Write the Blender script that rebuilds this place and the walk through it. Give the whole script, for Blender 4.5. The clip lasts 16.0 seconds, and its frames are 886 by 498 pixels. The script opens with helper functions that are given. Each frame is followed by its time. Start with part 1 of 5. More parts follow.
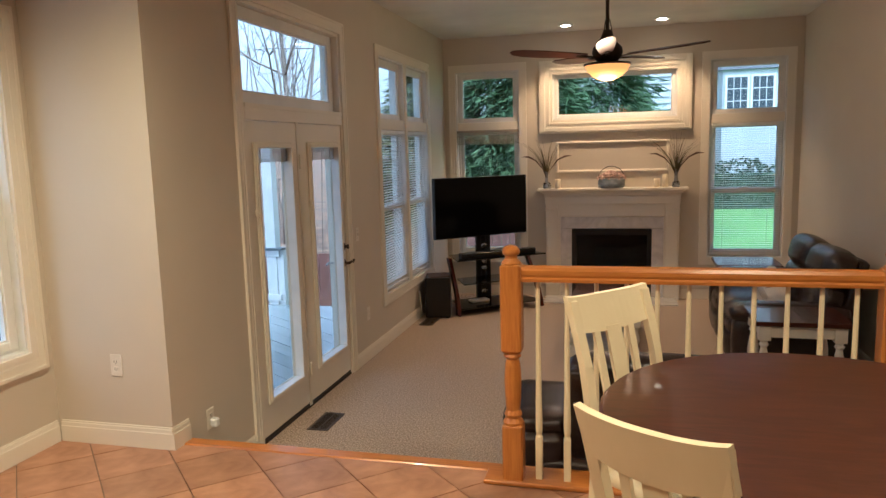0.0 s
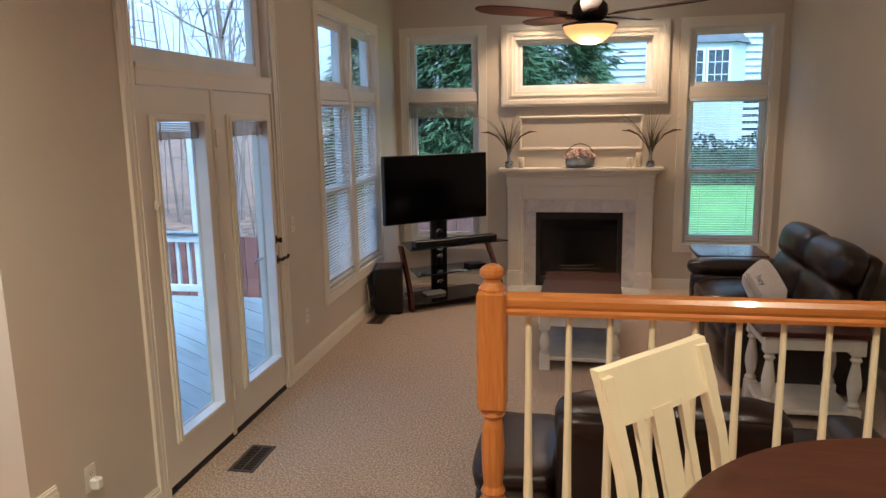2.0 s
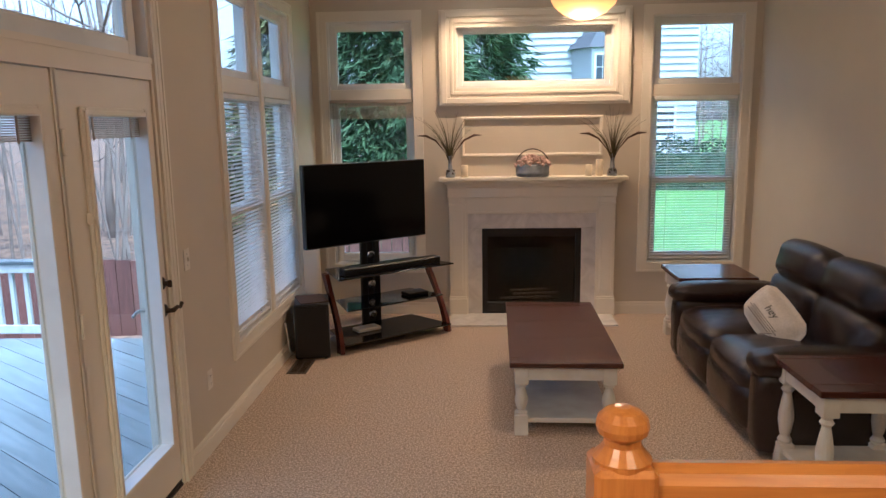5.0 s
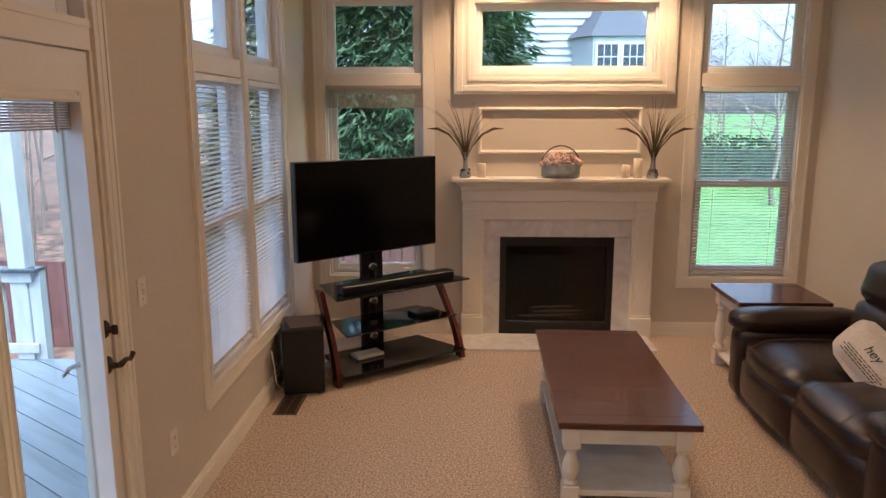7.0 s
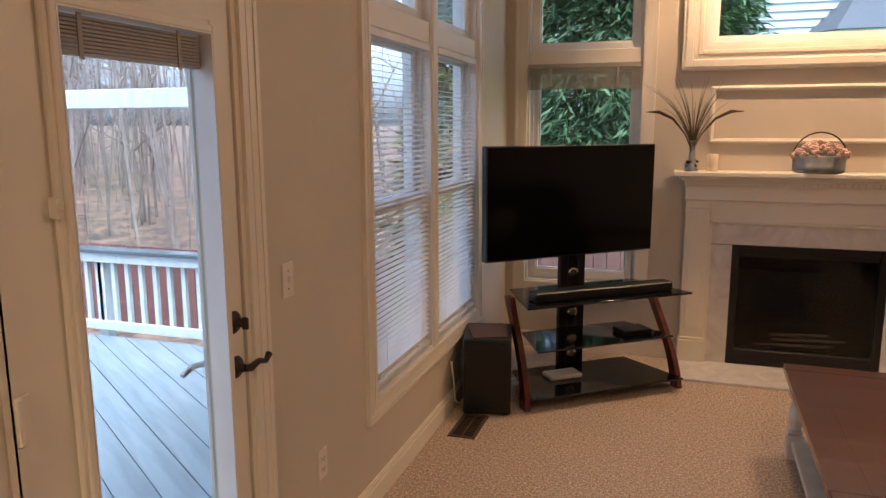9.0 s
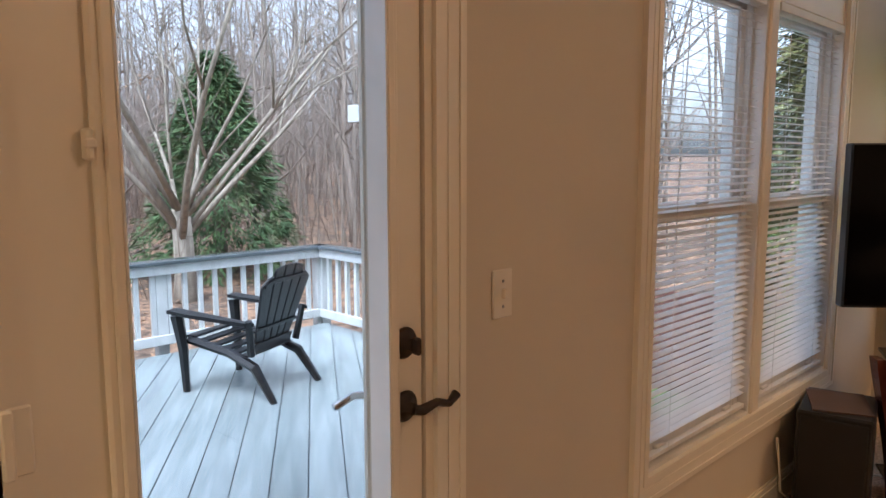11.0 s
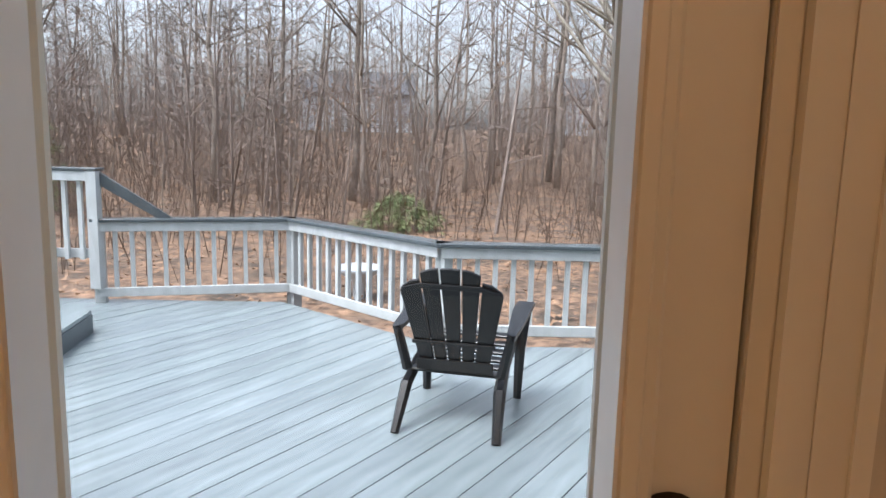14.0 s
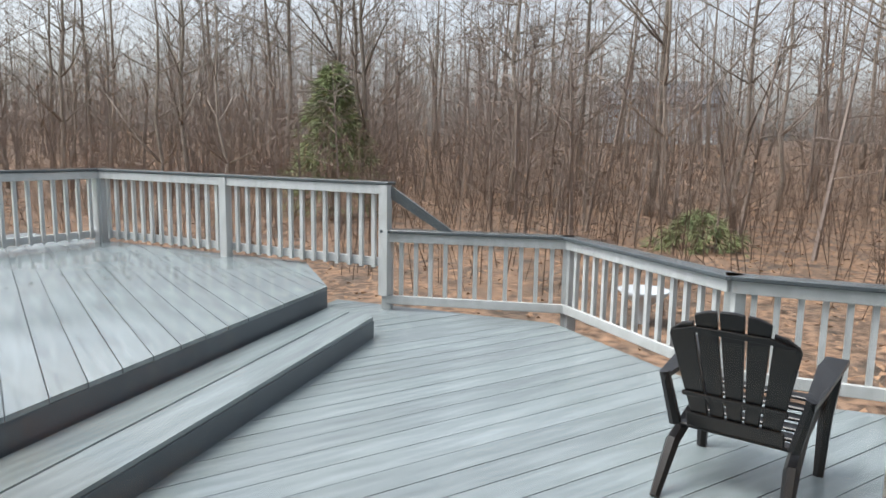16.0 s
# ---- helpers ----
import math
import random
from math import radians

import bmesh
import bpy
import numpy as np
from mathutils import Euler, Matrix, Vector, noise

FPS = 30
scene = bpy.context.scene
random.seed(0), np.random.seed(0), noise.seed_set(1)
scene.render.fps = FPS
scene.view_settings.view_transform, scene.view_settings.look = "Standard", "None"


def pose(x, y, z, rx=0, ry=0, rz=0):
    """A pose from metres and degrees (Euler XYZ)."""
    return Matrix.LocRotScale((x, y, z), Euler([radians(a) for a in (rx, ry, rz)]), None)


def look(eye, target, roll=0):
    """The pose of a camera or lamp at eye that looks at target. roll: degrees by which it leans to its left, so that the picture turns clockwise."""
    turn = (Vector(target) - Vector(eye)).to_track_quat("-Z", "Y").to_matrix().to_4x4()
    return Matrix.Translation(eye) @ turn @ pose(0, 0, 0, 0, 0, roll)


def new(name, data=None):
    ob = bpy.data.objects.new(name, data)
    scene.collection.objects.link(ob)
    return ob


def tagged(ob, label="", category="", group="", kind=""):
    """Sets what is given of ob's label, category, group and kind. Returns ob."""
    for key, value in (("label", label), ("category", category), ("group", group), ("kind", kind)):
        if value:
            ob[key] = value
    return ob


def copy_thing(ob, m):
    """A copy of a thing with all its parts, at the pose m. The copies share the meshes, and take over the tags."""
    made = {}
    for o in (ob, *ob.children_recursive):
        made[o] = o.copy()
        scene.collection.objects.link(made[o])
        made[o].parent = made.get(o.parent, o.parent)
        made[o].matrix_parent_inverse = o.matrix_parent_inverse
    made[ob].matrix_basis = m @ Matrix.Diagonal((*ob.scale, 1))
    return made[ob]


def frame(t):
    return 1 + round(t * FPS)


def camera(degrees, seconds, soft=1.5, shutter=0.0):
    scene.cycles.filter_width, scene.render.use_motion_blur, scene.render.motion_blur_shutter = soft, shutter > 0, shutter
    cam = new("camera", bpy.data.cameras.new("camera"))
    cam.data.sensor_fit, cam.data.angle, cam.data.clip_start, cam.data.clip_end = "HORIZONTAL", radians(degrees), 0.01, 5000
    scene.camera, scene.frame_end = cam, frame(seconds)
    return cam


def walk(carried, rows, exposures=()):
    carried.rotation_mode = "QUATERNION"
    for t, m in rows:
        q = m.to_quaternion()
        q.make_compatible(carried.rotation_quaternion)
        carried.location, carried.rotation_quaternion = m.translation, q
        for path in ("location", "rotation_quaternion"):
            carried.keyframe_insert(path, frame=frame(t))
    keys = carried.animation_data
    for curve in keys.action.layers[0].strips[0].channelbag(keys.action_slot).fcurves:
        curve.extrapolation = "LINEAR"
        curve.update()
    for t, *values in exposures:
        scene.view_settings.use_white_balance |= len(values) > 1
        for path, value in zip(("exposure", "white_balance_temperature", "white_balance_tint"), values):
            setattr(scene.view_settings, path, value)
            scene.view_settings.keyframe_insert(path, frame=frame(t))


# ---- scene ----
cam = camera(63.3, 16.0)
METRES, EYE, TILT, LEAN, TURN = 6.5, 1.93, 0.0, 0.0, 15.0
PATH = [
    (0, (-0.162, 0.615, 1.842), (-0.662, 2.532, 1.566), -1.6),
    (0.5, (-0.171, 0.815, 1.833), (-0.632, 2.739, 1.543), -1.9),
    (1, (-0.222, 1.018, 1.834), (-0.645, 2.947, 1.519), -1.7),
    (1.5, (-0.329, 1.267, 1.835), (-0.718, 3.201, 1.505), -1.3),
    (2, (-0.399, 1.484, 1.865), (-0.761, 3.419, 1.51), -1.0),
    (2.5, (-0.414, 1.701, 1.817), (-0.753, 3.641, 1.464), -1.1),
    (3, (-0.54, 1.891, 1.805), (-0.833, 3.838, 1.45), -1.3),
    (3.5, (-0.662, 2.075, 1.808), (-0.898, 4.029, 1.453), -1.3),
    (4, (-0.73, 2.284, 1.814), (-0.917, 4.244, 1.465), -1.4),
    (4.5, (-0.783, 2.479, 1.813), (-0.92, 4.444, 1.469), -1.2),
    (4.7, (-0.811, 2.544, 1.82), (-0.932, 4.511, 1.477), -1.1),
    (6.8, (-1.085, 3.488, 1.843), (-1.139, 5.453, 1.472), -0.1),
    (7, (-1.108, 3.571, 1.843), (-1.173, 5.535, 1.47), 0.0),
    (7.5, (-1.134, 3.79, 1.826), (-1.251, 5.751, 1.452), 0.4),
    (8, (-1.114, 3.977, 1.801), (-1.332, 5.931, 1.433), 0.4),
    (8.5, (-1.137, 4.123, 1.734), (-1.517, 6.053, 1.374), 0.3),
    (9, (-1.201, 4.279, 1.641), (-1.813, 6.153, 1.3), -0.2),
    (9.2, (-1.209, 4.35, 1.606), (-1.908, 6.195, 1.273), -0.4),
    (11.3, (-1.334, 5.154, 1.45), (-2.846, 6.44, 1.202), 0.2),
    (11.5, (-1.347, 5.221, 1.446), (-2.92, 6.43, 1.196), 0.4),
    (12, (-1.435, 5.36, 1.437), (-3.151, 6.352, 1.173), 0.4),
    (12.5, (-1.558, 5.466, 1.453), (-3.383, 6.233, 1.174), 0.5),
    (13, (-1.643, 5.547, 1.445), (-3.55, 6.073, 1.148), 0.5),
    (13.5, (-1.731, 5.67, 1.45), (-3.685, 5.962, 1.137), 0.6),
    (14, (-1.817, 5.783, 1.417), (-3.792, 5.838, 1.105), 1.4),
    (14.5, (-1.945, 5.796, 1.428), (-3.914, 5.65, 1.109), 1.6),
    (15, (-2.088, 5.831, 1.436), (-4.034, 5.487, 1.122), 1.4),
    (15.5, (-2.134, 5.863, 1.433), (-4.032, 5.312, 1.129), 1.1),
    (16, (-2.191, 5.891, 1.444), (-4.026, 5.15, 1.148), 1.0),
]
walk(cam, [(t, look(eye, target, roll)) for t, eye, target, roll in PATH],
     [(0.0, 1.6, 4650, 4), (2.0, 1.68, 4400, 5), (4.5, 1.82, 4450, 6), (7.0, 1.9, 4850, 11), (9.0, 1.85, 5050, 12), (11.5, 1.68, 5450, 12), (13.5, 1.5, 5750, 14), (14.5, 1.45, 6150, 12), (16.0, 1.1, 6400, 12)])

# ---- world, sun and exposure ----
world = bpy.data.worlds.new("overcast")
scene.world = world
world.use_nodes = True
wn, wl = world.node_tree.nodes, world.node_tree.links
sky = wn.new("ShaderNodeTexSky")
sky.sky_type, sky.sun_disc = "NISHITA", False
sky.sun_elevation, sky.sun_rotation = radians(58), radians(150)
sky.air_density, sky.dust_density = 1.0, 4.0
grey = wn.new("ShaderNodeHueSaturation")
grey.inputs["Saturation"].default_value = 0.35
wl.new(sky.outputs[0], grey.inputs["Color"])
wl.new(grey.outputs[0], wn["Background"].inputs[0])
wn["Background"].inputs[1].default_value = 0.15
sun = new("sun", bpy.data.lights.new("sun", "SUN"))
sun.data.energy, sun.data.angle, sun.data.color = 1.3, radians(25), (1.0, 0.96, 0.9)
sun.matrix_world = look((0, 0, 10), (-1.6, 2.6, 3.5))


# ---- materials ----
def mat(name, colour, rough=0.6, metal=0.0, colour2=None, scale=8.0, bump=0.0, bscale=60.0, stretch=(1, 1, 1),
        spec=0.5, detail=6.0, random_amount=0.0, coat=0.0, fine=0.0, wobble=0.0, wet=None):
    """A surface with two colours mixed by noise, fine grain and relief, in metres."""
    m = bpy.data.materials.new(name)
    m.use_nodes = True
    nd, ln = m.node_tree.nodes, m.node_tree.links
    b = nd["Principled BSDF"]
    b.inputs["Roughness"].default_value, b.inputs["Metallic"].default_value = rough, metal
    b.inputs["Specular IOR Level"].default_value, b.inputs["Coat Weight"].default_value = spec, coat
    tc, mp = nd.new("ShaderNodeTexCoord"), nd.new("ShaderNodeMapping")
    mp.inputs["Scale"].default_value = stretch
    ln.new(tc.outputs["Object"], mp.inputs[0])
    c2 = colour2 or tuple(c * 0.86 for c in colour)
    n1 = nd.new("ShaderNodeTexNoise")
    n1.inputs["Scale"].default_value, n1.inputs["Detail"].default_value = scale, detail
    n1.inputs["Distortion"].default_value = wobble
    ln.new(mp.outputs[0], n1.inputs["Vector"])
    ramp = nd.new("ShaderNodeValToRGB")
    ramp.color_ramp.elements[0].position, ramp.color_ramp.elements[1].position = 0.32, 0.68
    ramp.color_ramp.elements[0].color, ramp.color_ramp.elements[1].color = (*c2, 1), (*colour, 1)
    ln.new(n1.outputs["Fac"], ramp.inputs[0])
    out = ramp.outputs[0]
    if fine > 0:
        n3 = nd.new("ShaderNodeTexNoise")
        n3.inputs["Scale"].default_value, n3.inputs["Detail"].default_value = bscale, 2
        ln.new(mp.outputs[0], n3.inputs["Vector"])
        mr = nd.new("ShaderNodeMapRange")
        mr.inputs[1].default_value, mr.inputs[2].default_value = 0.35, 0.65
        mr.inputs[3].default_value, mr.inputs[4].default_value = 1 - fine, 1 + fine
        ln.new(n3.outputs["Fac"], mr.inputs[0])
        mx = nd.new("ShaderNodeMix")
        mx.data_type, mx.blend_type = "RGBA", "MULTIPLY"
        mx.inputs["Factor"].default_value = 1
        ln.new(out, mx.inputs["A"])
        ln.new(mr.outputs[0], mx.inputs["B"])
        out = mx.outputs["Result"]
    if random_amount > 0:
        oi, mr2 = nd.new("ShaderNodeObjectInfo"), nd.new("ShaderNodeMapRange")
        mr2.inputs[3].default_value, mr2.inputs[4].default_value = 1 - random_amount, 1 + random_amount
        ln.new(oi.outputs["Random"], mr2.inputs[0])
        mx2 = nd.new("ShaderNodeMix")
        mx2.data_type, mx2.blend_type = "RGBA", "MULTIPLY"
        mx2.inputs["Factor"].default_value = 1
        ln.new(out, mx2.inputs["A"])
        ln.new(mr2.outputs[0], mx2.inputs["B"])
        out = mx2.outputs["Result"]
    ln.new(out, b.inputs["Base Color"])
    if wet:
        ge, n4, mr4 = nd.new("ShaderNodeNewGeometry"), nd.new("ShaderNodeTexNoise"), nd.new("ShaderNodeMapRange")
        n4.inputs["Scale"].default_value, n4.inputs["Detail"].default_value = 1.1, 7
        ln.new(ge.outputs["Position"], n4.inputs["Vector"])
        mr4.inputs[1].default_value, mr4.inputs[2].default_value = 0.42, 0.60
        mr4.inputs[3].default_value, mr4.inputs[4].default_value = wet, rough
        ln.new(n4.outputs["Fac"], mr4.inputs[0])
        ln.new(mr4.outputs[0], b.inputs["Roughness"])
    if bump > 0:
        n2, bp = nd.new("ShaderNodeTexNoise"), nd.new("ShaderNodeBump")
        n2.inputs["Scale"].default_value, n2.inputs["Detail"].default_value = bscale, 4
        bp.inputs["Strength"].default_value, bp.inputs["Distance"].default_value = bump, 0.01
        ln.new(mp.outputs[0], n2.inputs["Vector"])
        ln.new(n2.outputs["Fac"], bp.inputs["Height"])
        ln.new(bp.outputs[0], b.inputs["Normal"])
    return m


def glow(name, colour, strength):
    m = bpy.data.materials.new(name)
    m.use_nodes = True
    b = m.node_tree.nodes["Principled BSDF"]
    b.inputs["Base Color"].default_value = (*colour, 1)
    b.inputs["Emission Color"].default_value = (*colour, 1)
    b.inputs["Emission Strength"].default_value = strength
    return m


M_WALL = mat("wall_paint", (0.60, 0.54, 0.445), 0.75, colour2=(0.57, 0.51, 0.415), scale=1.5, bump=0.06, bscale=180)
M_CEIL = mat("ceiling_paint", (0.74, 0.72, 0.68), 0.85, scale=2, bump=0.08, bscale=150)
M_TRIM = mat("trim_paint", (0.78, 0.73, 0.63), 0.38, colour2=(0.75, 0.70, 0.60), scale=3, bump=0.02)
M_VINYL = mat("white_vinyl", (0.80, 0.80, 0.78), 0.35, scale=4)
M_CARPET = mat("carpet", (0.69, 0.56, 0.44), 0.97, colour2=(0.36, 0.275, 0.205), scale=70, bump=1.0, bscale=150, spec=0.1, detail=3, fine=0.45)
M_OAK = mat("oak_honey", (0.52, 0.20, 0.025), 0.32, colour2=(0.40, 0.135, 0.015), scale=9, stretch=(9, 9, 0.7), bump=0.05, bscale=40, wobble=0.6, coat=0.25)
M_OAKH = mat("oak_honey_rail", (0.52, 0.20, 0.025), 0.30, colour2=(0.40, 0.135, 0.015), scale=9, stretch=(0.7, 9, 9), bump=0.05, bscale=40, wobble=0.6, coat=0.25)
M_TILE = mat("tile", (0.46, 0.25, 0.14), 0.38, colour2=(0.30, 0.145, 0.075), scale=7, bump=0.12, bscale=30, random_amount=0.12, detail=8, wobble=0.8)
M_GROUT = mat("grout", (0.22, 0.15, 0.10), 0.9, scale=40, bump=0.3)
M_CREAM = mat("cream_paint", (0.80, 0.70, 0.48), 0.4, colour2=(0.76, 0.65, 0.43), scale=6, bump=0.03)
M_WHITEW = mat("white_furniture", (0.76, 0.72, 0.64), 0.45, colour2=(0.66, 0.60, 0.52), scale=9, bump=0.06, bscale=40)
M_WALNUT = mat("dark_walnut", (0.085, 0.026, 0.016), 0.25, colour2=(0.045, 0.013, 0.009), scale=6, stretch=(8, 0.8, 8), bump=0.04, bscale=30, wobble=1.2, coat=0.25)
M_WALNUTX = mat("dark_walnut_cross", (0.085, 0.026, 0.016), 0.25, colour2=(0.045, 0.013, 0.009), scale=6, stretch=(0.8, 8, 8), bump=0.04, bscale=30, wobble=1.2, coat=0.25)
M_TABLE = mat("table_wood", (0.072, 0.021, 0.009), 0.36, colour2=(0.036, 0.010, 0.0045), scale=4, stretch=(1.0, 6, 6), bump=0.03, bscale=30, wobble=1.5, coat=0.1)
M_LEATHER = mat("leather_dark_brown", (0.022, 0.0105, 0.0085), 0.27, colour2=(0.014, 0.0065, 0.0055), scale=10, bump=0.22, bscale=110, spec=0.6)
M_SEAM = mat("leather_thread", (0.09, 0.06, 0.05), 0.7)
M_BLACK = mat("black_plastic", (0.005, 0.005, 0.0055), 0.4, scale=30, bump=0.03)
M_SCREEN = mat("tv_screen", (0.0015, 0.0015, 0.0018), 0.12, spec=0.22)
M_BGLASS = mat("black_glass", (0.008, 0.008, 0.009), 0.06)
M_MAHOG = mat("mahogany", (0.12, 0.028, 0.015), 0.25, colour2=(0.07, 0.014, 0.008), scale=6, stretch=(3, 3, 0.7), coat=0.3)
M_CHROME = mat("chrome", (0.7, 0.7, 0.7), 0.18, 1.0)
M_BRONZE = mat("dark_bronze", (0.035, 0.022, 0.016), 0.5, 0.35, bump=0.05)
M_MARBLE = mat("white_marble", (0.74, 0.71, 0.68), 0.2, colour2=(0.58, 0.55, 0.53), scale=4, wobble=2.5, detail=9)
M_FIRE = mat("firebox_black", (0.003, 0.0028, 0.0025), 0.8, spec=0.1)
M_BLIND = mat("blind_slat", (0.84, 0.84, 0.83), 0.45, scale=5)
# raised blinds: slat colour darkened to hold the shade within the stack
M_BLINDUP = mat("blind_stack_shaded", (0.36, 0.32, 0.27), 0.6, scale=12)
M_PLATE = mat("switch_plate", (0.76, 0.71, 0.62), 0.35)
M_DECK = mat("deck_board_wet", (0.27, 0.315, 0.325), 0.24, colour2=(0.185, 0.22, 0.23), scale=3.0, stretch=(0.5, 5, 5), bump=0.10, bscale=26, random_amount=0.10, wobble=0.6, coat=0.15, wet=0.07)
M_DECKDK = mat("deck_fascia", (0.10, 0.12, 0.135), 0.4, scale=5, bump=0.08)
M_RAILW = mat("deck_rail_white", (0.55, 0.57, 0.57), 0.5, colour2=(0.44, 0.455, 0.45), scale=6, stretch=(3, 3, 1), bump=0.06)
M_RAILG = mat("deck_rail_cap", (0.10, 0.118, 0.128), 0.14, colour2=(0.075, 0.088, 0.096), scale=6)
M_PLASTIC = mat("black_resin", (0.006, 0.006, 0.007), 0.3, scale=25, bump=0.05)
M_FENCE = mat("red_fence", (0.19, 0.085, 0.068), 0.8, colour2=(0.13, 0.06, 0.05), scale=5, stretch=(4, 4, 0.6), bump=0.1, random_amount=0.2)
M_BARK = mat("bark", (0.27, 0.225, 0.19), 0.9, colour2=(0.15, 0.122, 0.10), scale=5, stretch=(3, 3, 0.6), bump=0.4, bscale=20, random_amount=0.3)
M_BARKP = mat("bark_pale", (0.33, 0.29, 0.235), 0.9, colour2=(0.17, 0.145, 0.115), scale=5, stretch=(3, 3, 0.6), bump=0.4, bscale=20)
M_TWIG = mat("twig_bark", (0.28, 0.225, 0.195), 0.9, colour2=(0.16, 0.125, 0.105), scale=0.6)
M_LEAF = mat("conifer_green", (0.085, 0.145, 0.05), 0.7, colour2=(0.03, 0.065, 0.024), scale=1.6, random_amount=0.15)
M_BRUSH = mat("brush_stem", (0.15, 0.10, 0.07), 0.9, colour2=(0.085, 0.06, 0.045), scale=3)
M_LEAFP = mat("pine_green", (0.21, 0.25, 0.10), 0.75, colour2=(0.10, 0.135, 0.055), scale=2)
M_LEAFG = mat("conifer_gold", (0.16, 0.15, 0.04), 0.7, colour2=(0.06, 0.08, 0.02), scale=2)
M_LITTER = mat("leaf_litter", (0.25, 0.15, 0.092), 0.95, colour2=(0.075, 0.057, 0.043), scale=1.4, bump=0.9, bscale=7, detail=12, fine=0.55)
M_GRASS = mat("lawn", (0.155, 0.30, 0.07), 0.9, colour2=(0.10, 0.21, 0.05), scale=0.7, bump=0.6, bscale=40, detail=8, fine=0.2)
M_SIDING = mat("white_siding", (0.50, 0.53, 0.55), 0.6, scale=2)
M_ROOF = mat("roof_shingle", (0.11, 0.115, 0.125), 0.85, scale=6, bump=0.3)
M_PANE = mat("house_pane", (0.05, 0.065, 0.08), 0.08)
M_PILLOW = mat("pillow_linen", (0.66, 0.61, 0.54), 0.9, scale=60, bump=0.3, bscale=220)
M_INK = mat("ink", (0.05, 0.045, 0.04), 0.8)
M_BLADEL = mat("grass_blade", (0.10, 0.085, 0.03), 0.5, colour2=(0.055, 0.035, 0.018), scale=9)
M_PLUME = mat("plume", (0.085, 0.045, 0.025), 0.7)
M_ZINC = mat("zinc", (0.32, 0.34, 0.36), 0.4, 0.7, colour2=(0.22, 0.24, 0.26), scale=20)
M_FLOWER = mat("dried_flower", (0.66, 0.48, 0.42), 0.8, colour2=(0.5, 0.33, 0.27), scale=40)
M_WAX = mat("candle_wax", (0.78, 0.68, 0.5), 0.5)
M_VENT = mat("vent_bronze", (0.10, 0.075, 0.055), 0.5, 0.3)
M_BLADE = mat("fan_blade", (0.09, 0.028, 0.014), 0.35, colour2=(0.05, 0.014, 0.008), scale=8, stretch=(1, 6, 6))
M_SHADE = glow("amber_glass", (0.80, 0.27, 0.055), 0.6)
M_BULB = glow("lamp_glow", (1.0, 0.72, 0.42), 14.0)


def glass_material():
    m = bpy.data.materials.new("window_glass")
    m.use_nodes = True
    nd, ln = m.node_tree.nodes, m.node_tree.links
    tr, gl, mx = nd.new("ShaderNodeBsdfTransparent"), nd.new("ShaderNodeBsdfGlossy"), nd.new("ShaderNodeMixShader")
    lw, pw, ma = nd.new("ShaderNodeLayerWeight"), nd.new("ShaderNodeMath"), nd.new("ShaderNodeMath")
    pw.operation, ma.operation = "POWER", "MULTIPLY_ADD"
    pw.inputs[1].default_value, ma.inputs[1].default_value, ma.inputs[2].default_value = 5.0, 0.45, 0.022
    ln.new(lw.outputs["Facing"], pw.inputs[0])
    ln.new(pw.outputs[0], ma.inputs[0])
    gl.inputs["Roughness"].default_value = 0.02
    tr.inputs[0].default_value = (0.93, 0.95, 0.95, 1)
    ln.new(ma.outputs[0], mx.inputs[0])
    ln.new(tr.outputs[0], mx.inputs[1])
    ln.new(gl.outputs[0], mx.inputs[2])
    ln.new(mx.outputs[0], nd["Material Output"].inputs[0])
    return m


M_GLASS = glass_material()


# ---- mesh helpers ----
def finish(name, bm, material, smooth=False):
    me = bpy.data.meshes.new(name)
    bmesh.ops.recalc_face_normals(bm, faces=bm.faces)
    bm.to_mesh(me)
    bm.free()
    for one in (material if isinstance(material, (list, tuple)) else [material]):
        me.materials.append(one)
    if smooth:
        for p in me.polygons:
            p.use_smooth = True
    return new(name, me)


def put_box(bm, x0, x1, y0, y1, z0, z1, m=None, bevel=0.0, seg=1, index=0):
    mt = Matrix.Translation(((x0 + x1) / 2, (y0 + y1) / 2, (z0 + z1) / 2)) @ Matrix.Diagonal((abs(x1 - x0), abs(y1 - y0), abs(z1 - z0), 1))
    made = bmesh.ops.create_cube(bm, size=1.0, matrix=mt)
    vs = made["verts"]
    if bevel > 0:
        es = list({e for v in vs for e in v.link_edges})
        r = bmesh.ops.bevel(bm, geom=es, offset=bevel, segments=seg, affect="EDGES", profile=0.5)
        vs = list({v for f in r["faces"] for v in f.verts} | {v for v in vs if v.is_valid})
        done, todo = set(vs), list(vs)
        while todo:
            for e in todo.pop().link_edges:
                for v in e.verts:
                    if v not in done:
                        done.add(v)
                        todo.append(v)
        vs = list(done)
    if index:
        for f in {f for v in vs for f in v.link_faces}:
            f.material_index = index
    if m is not None:
        bmesh.ops.transform(bm, matrix=m, verts=vs)
    return vs


def box(name, x0, x1, y0, y1, z0, z1, material, bevel=0.0, seg=1, m=None):
    bm = bmesh.new()
    put_box(bm, x0, x1, y0, y1, z0, z1, m, bevel, seg)
    return finish(name, bm, material, smooth=seg > 1)


def boxes(name, rows, material, bevel=0.0):
    bm = bmesh.new()
    for r in rows:
        put_box(bm, *r, bevel=bevel)
    return finish(name, bm, material)


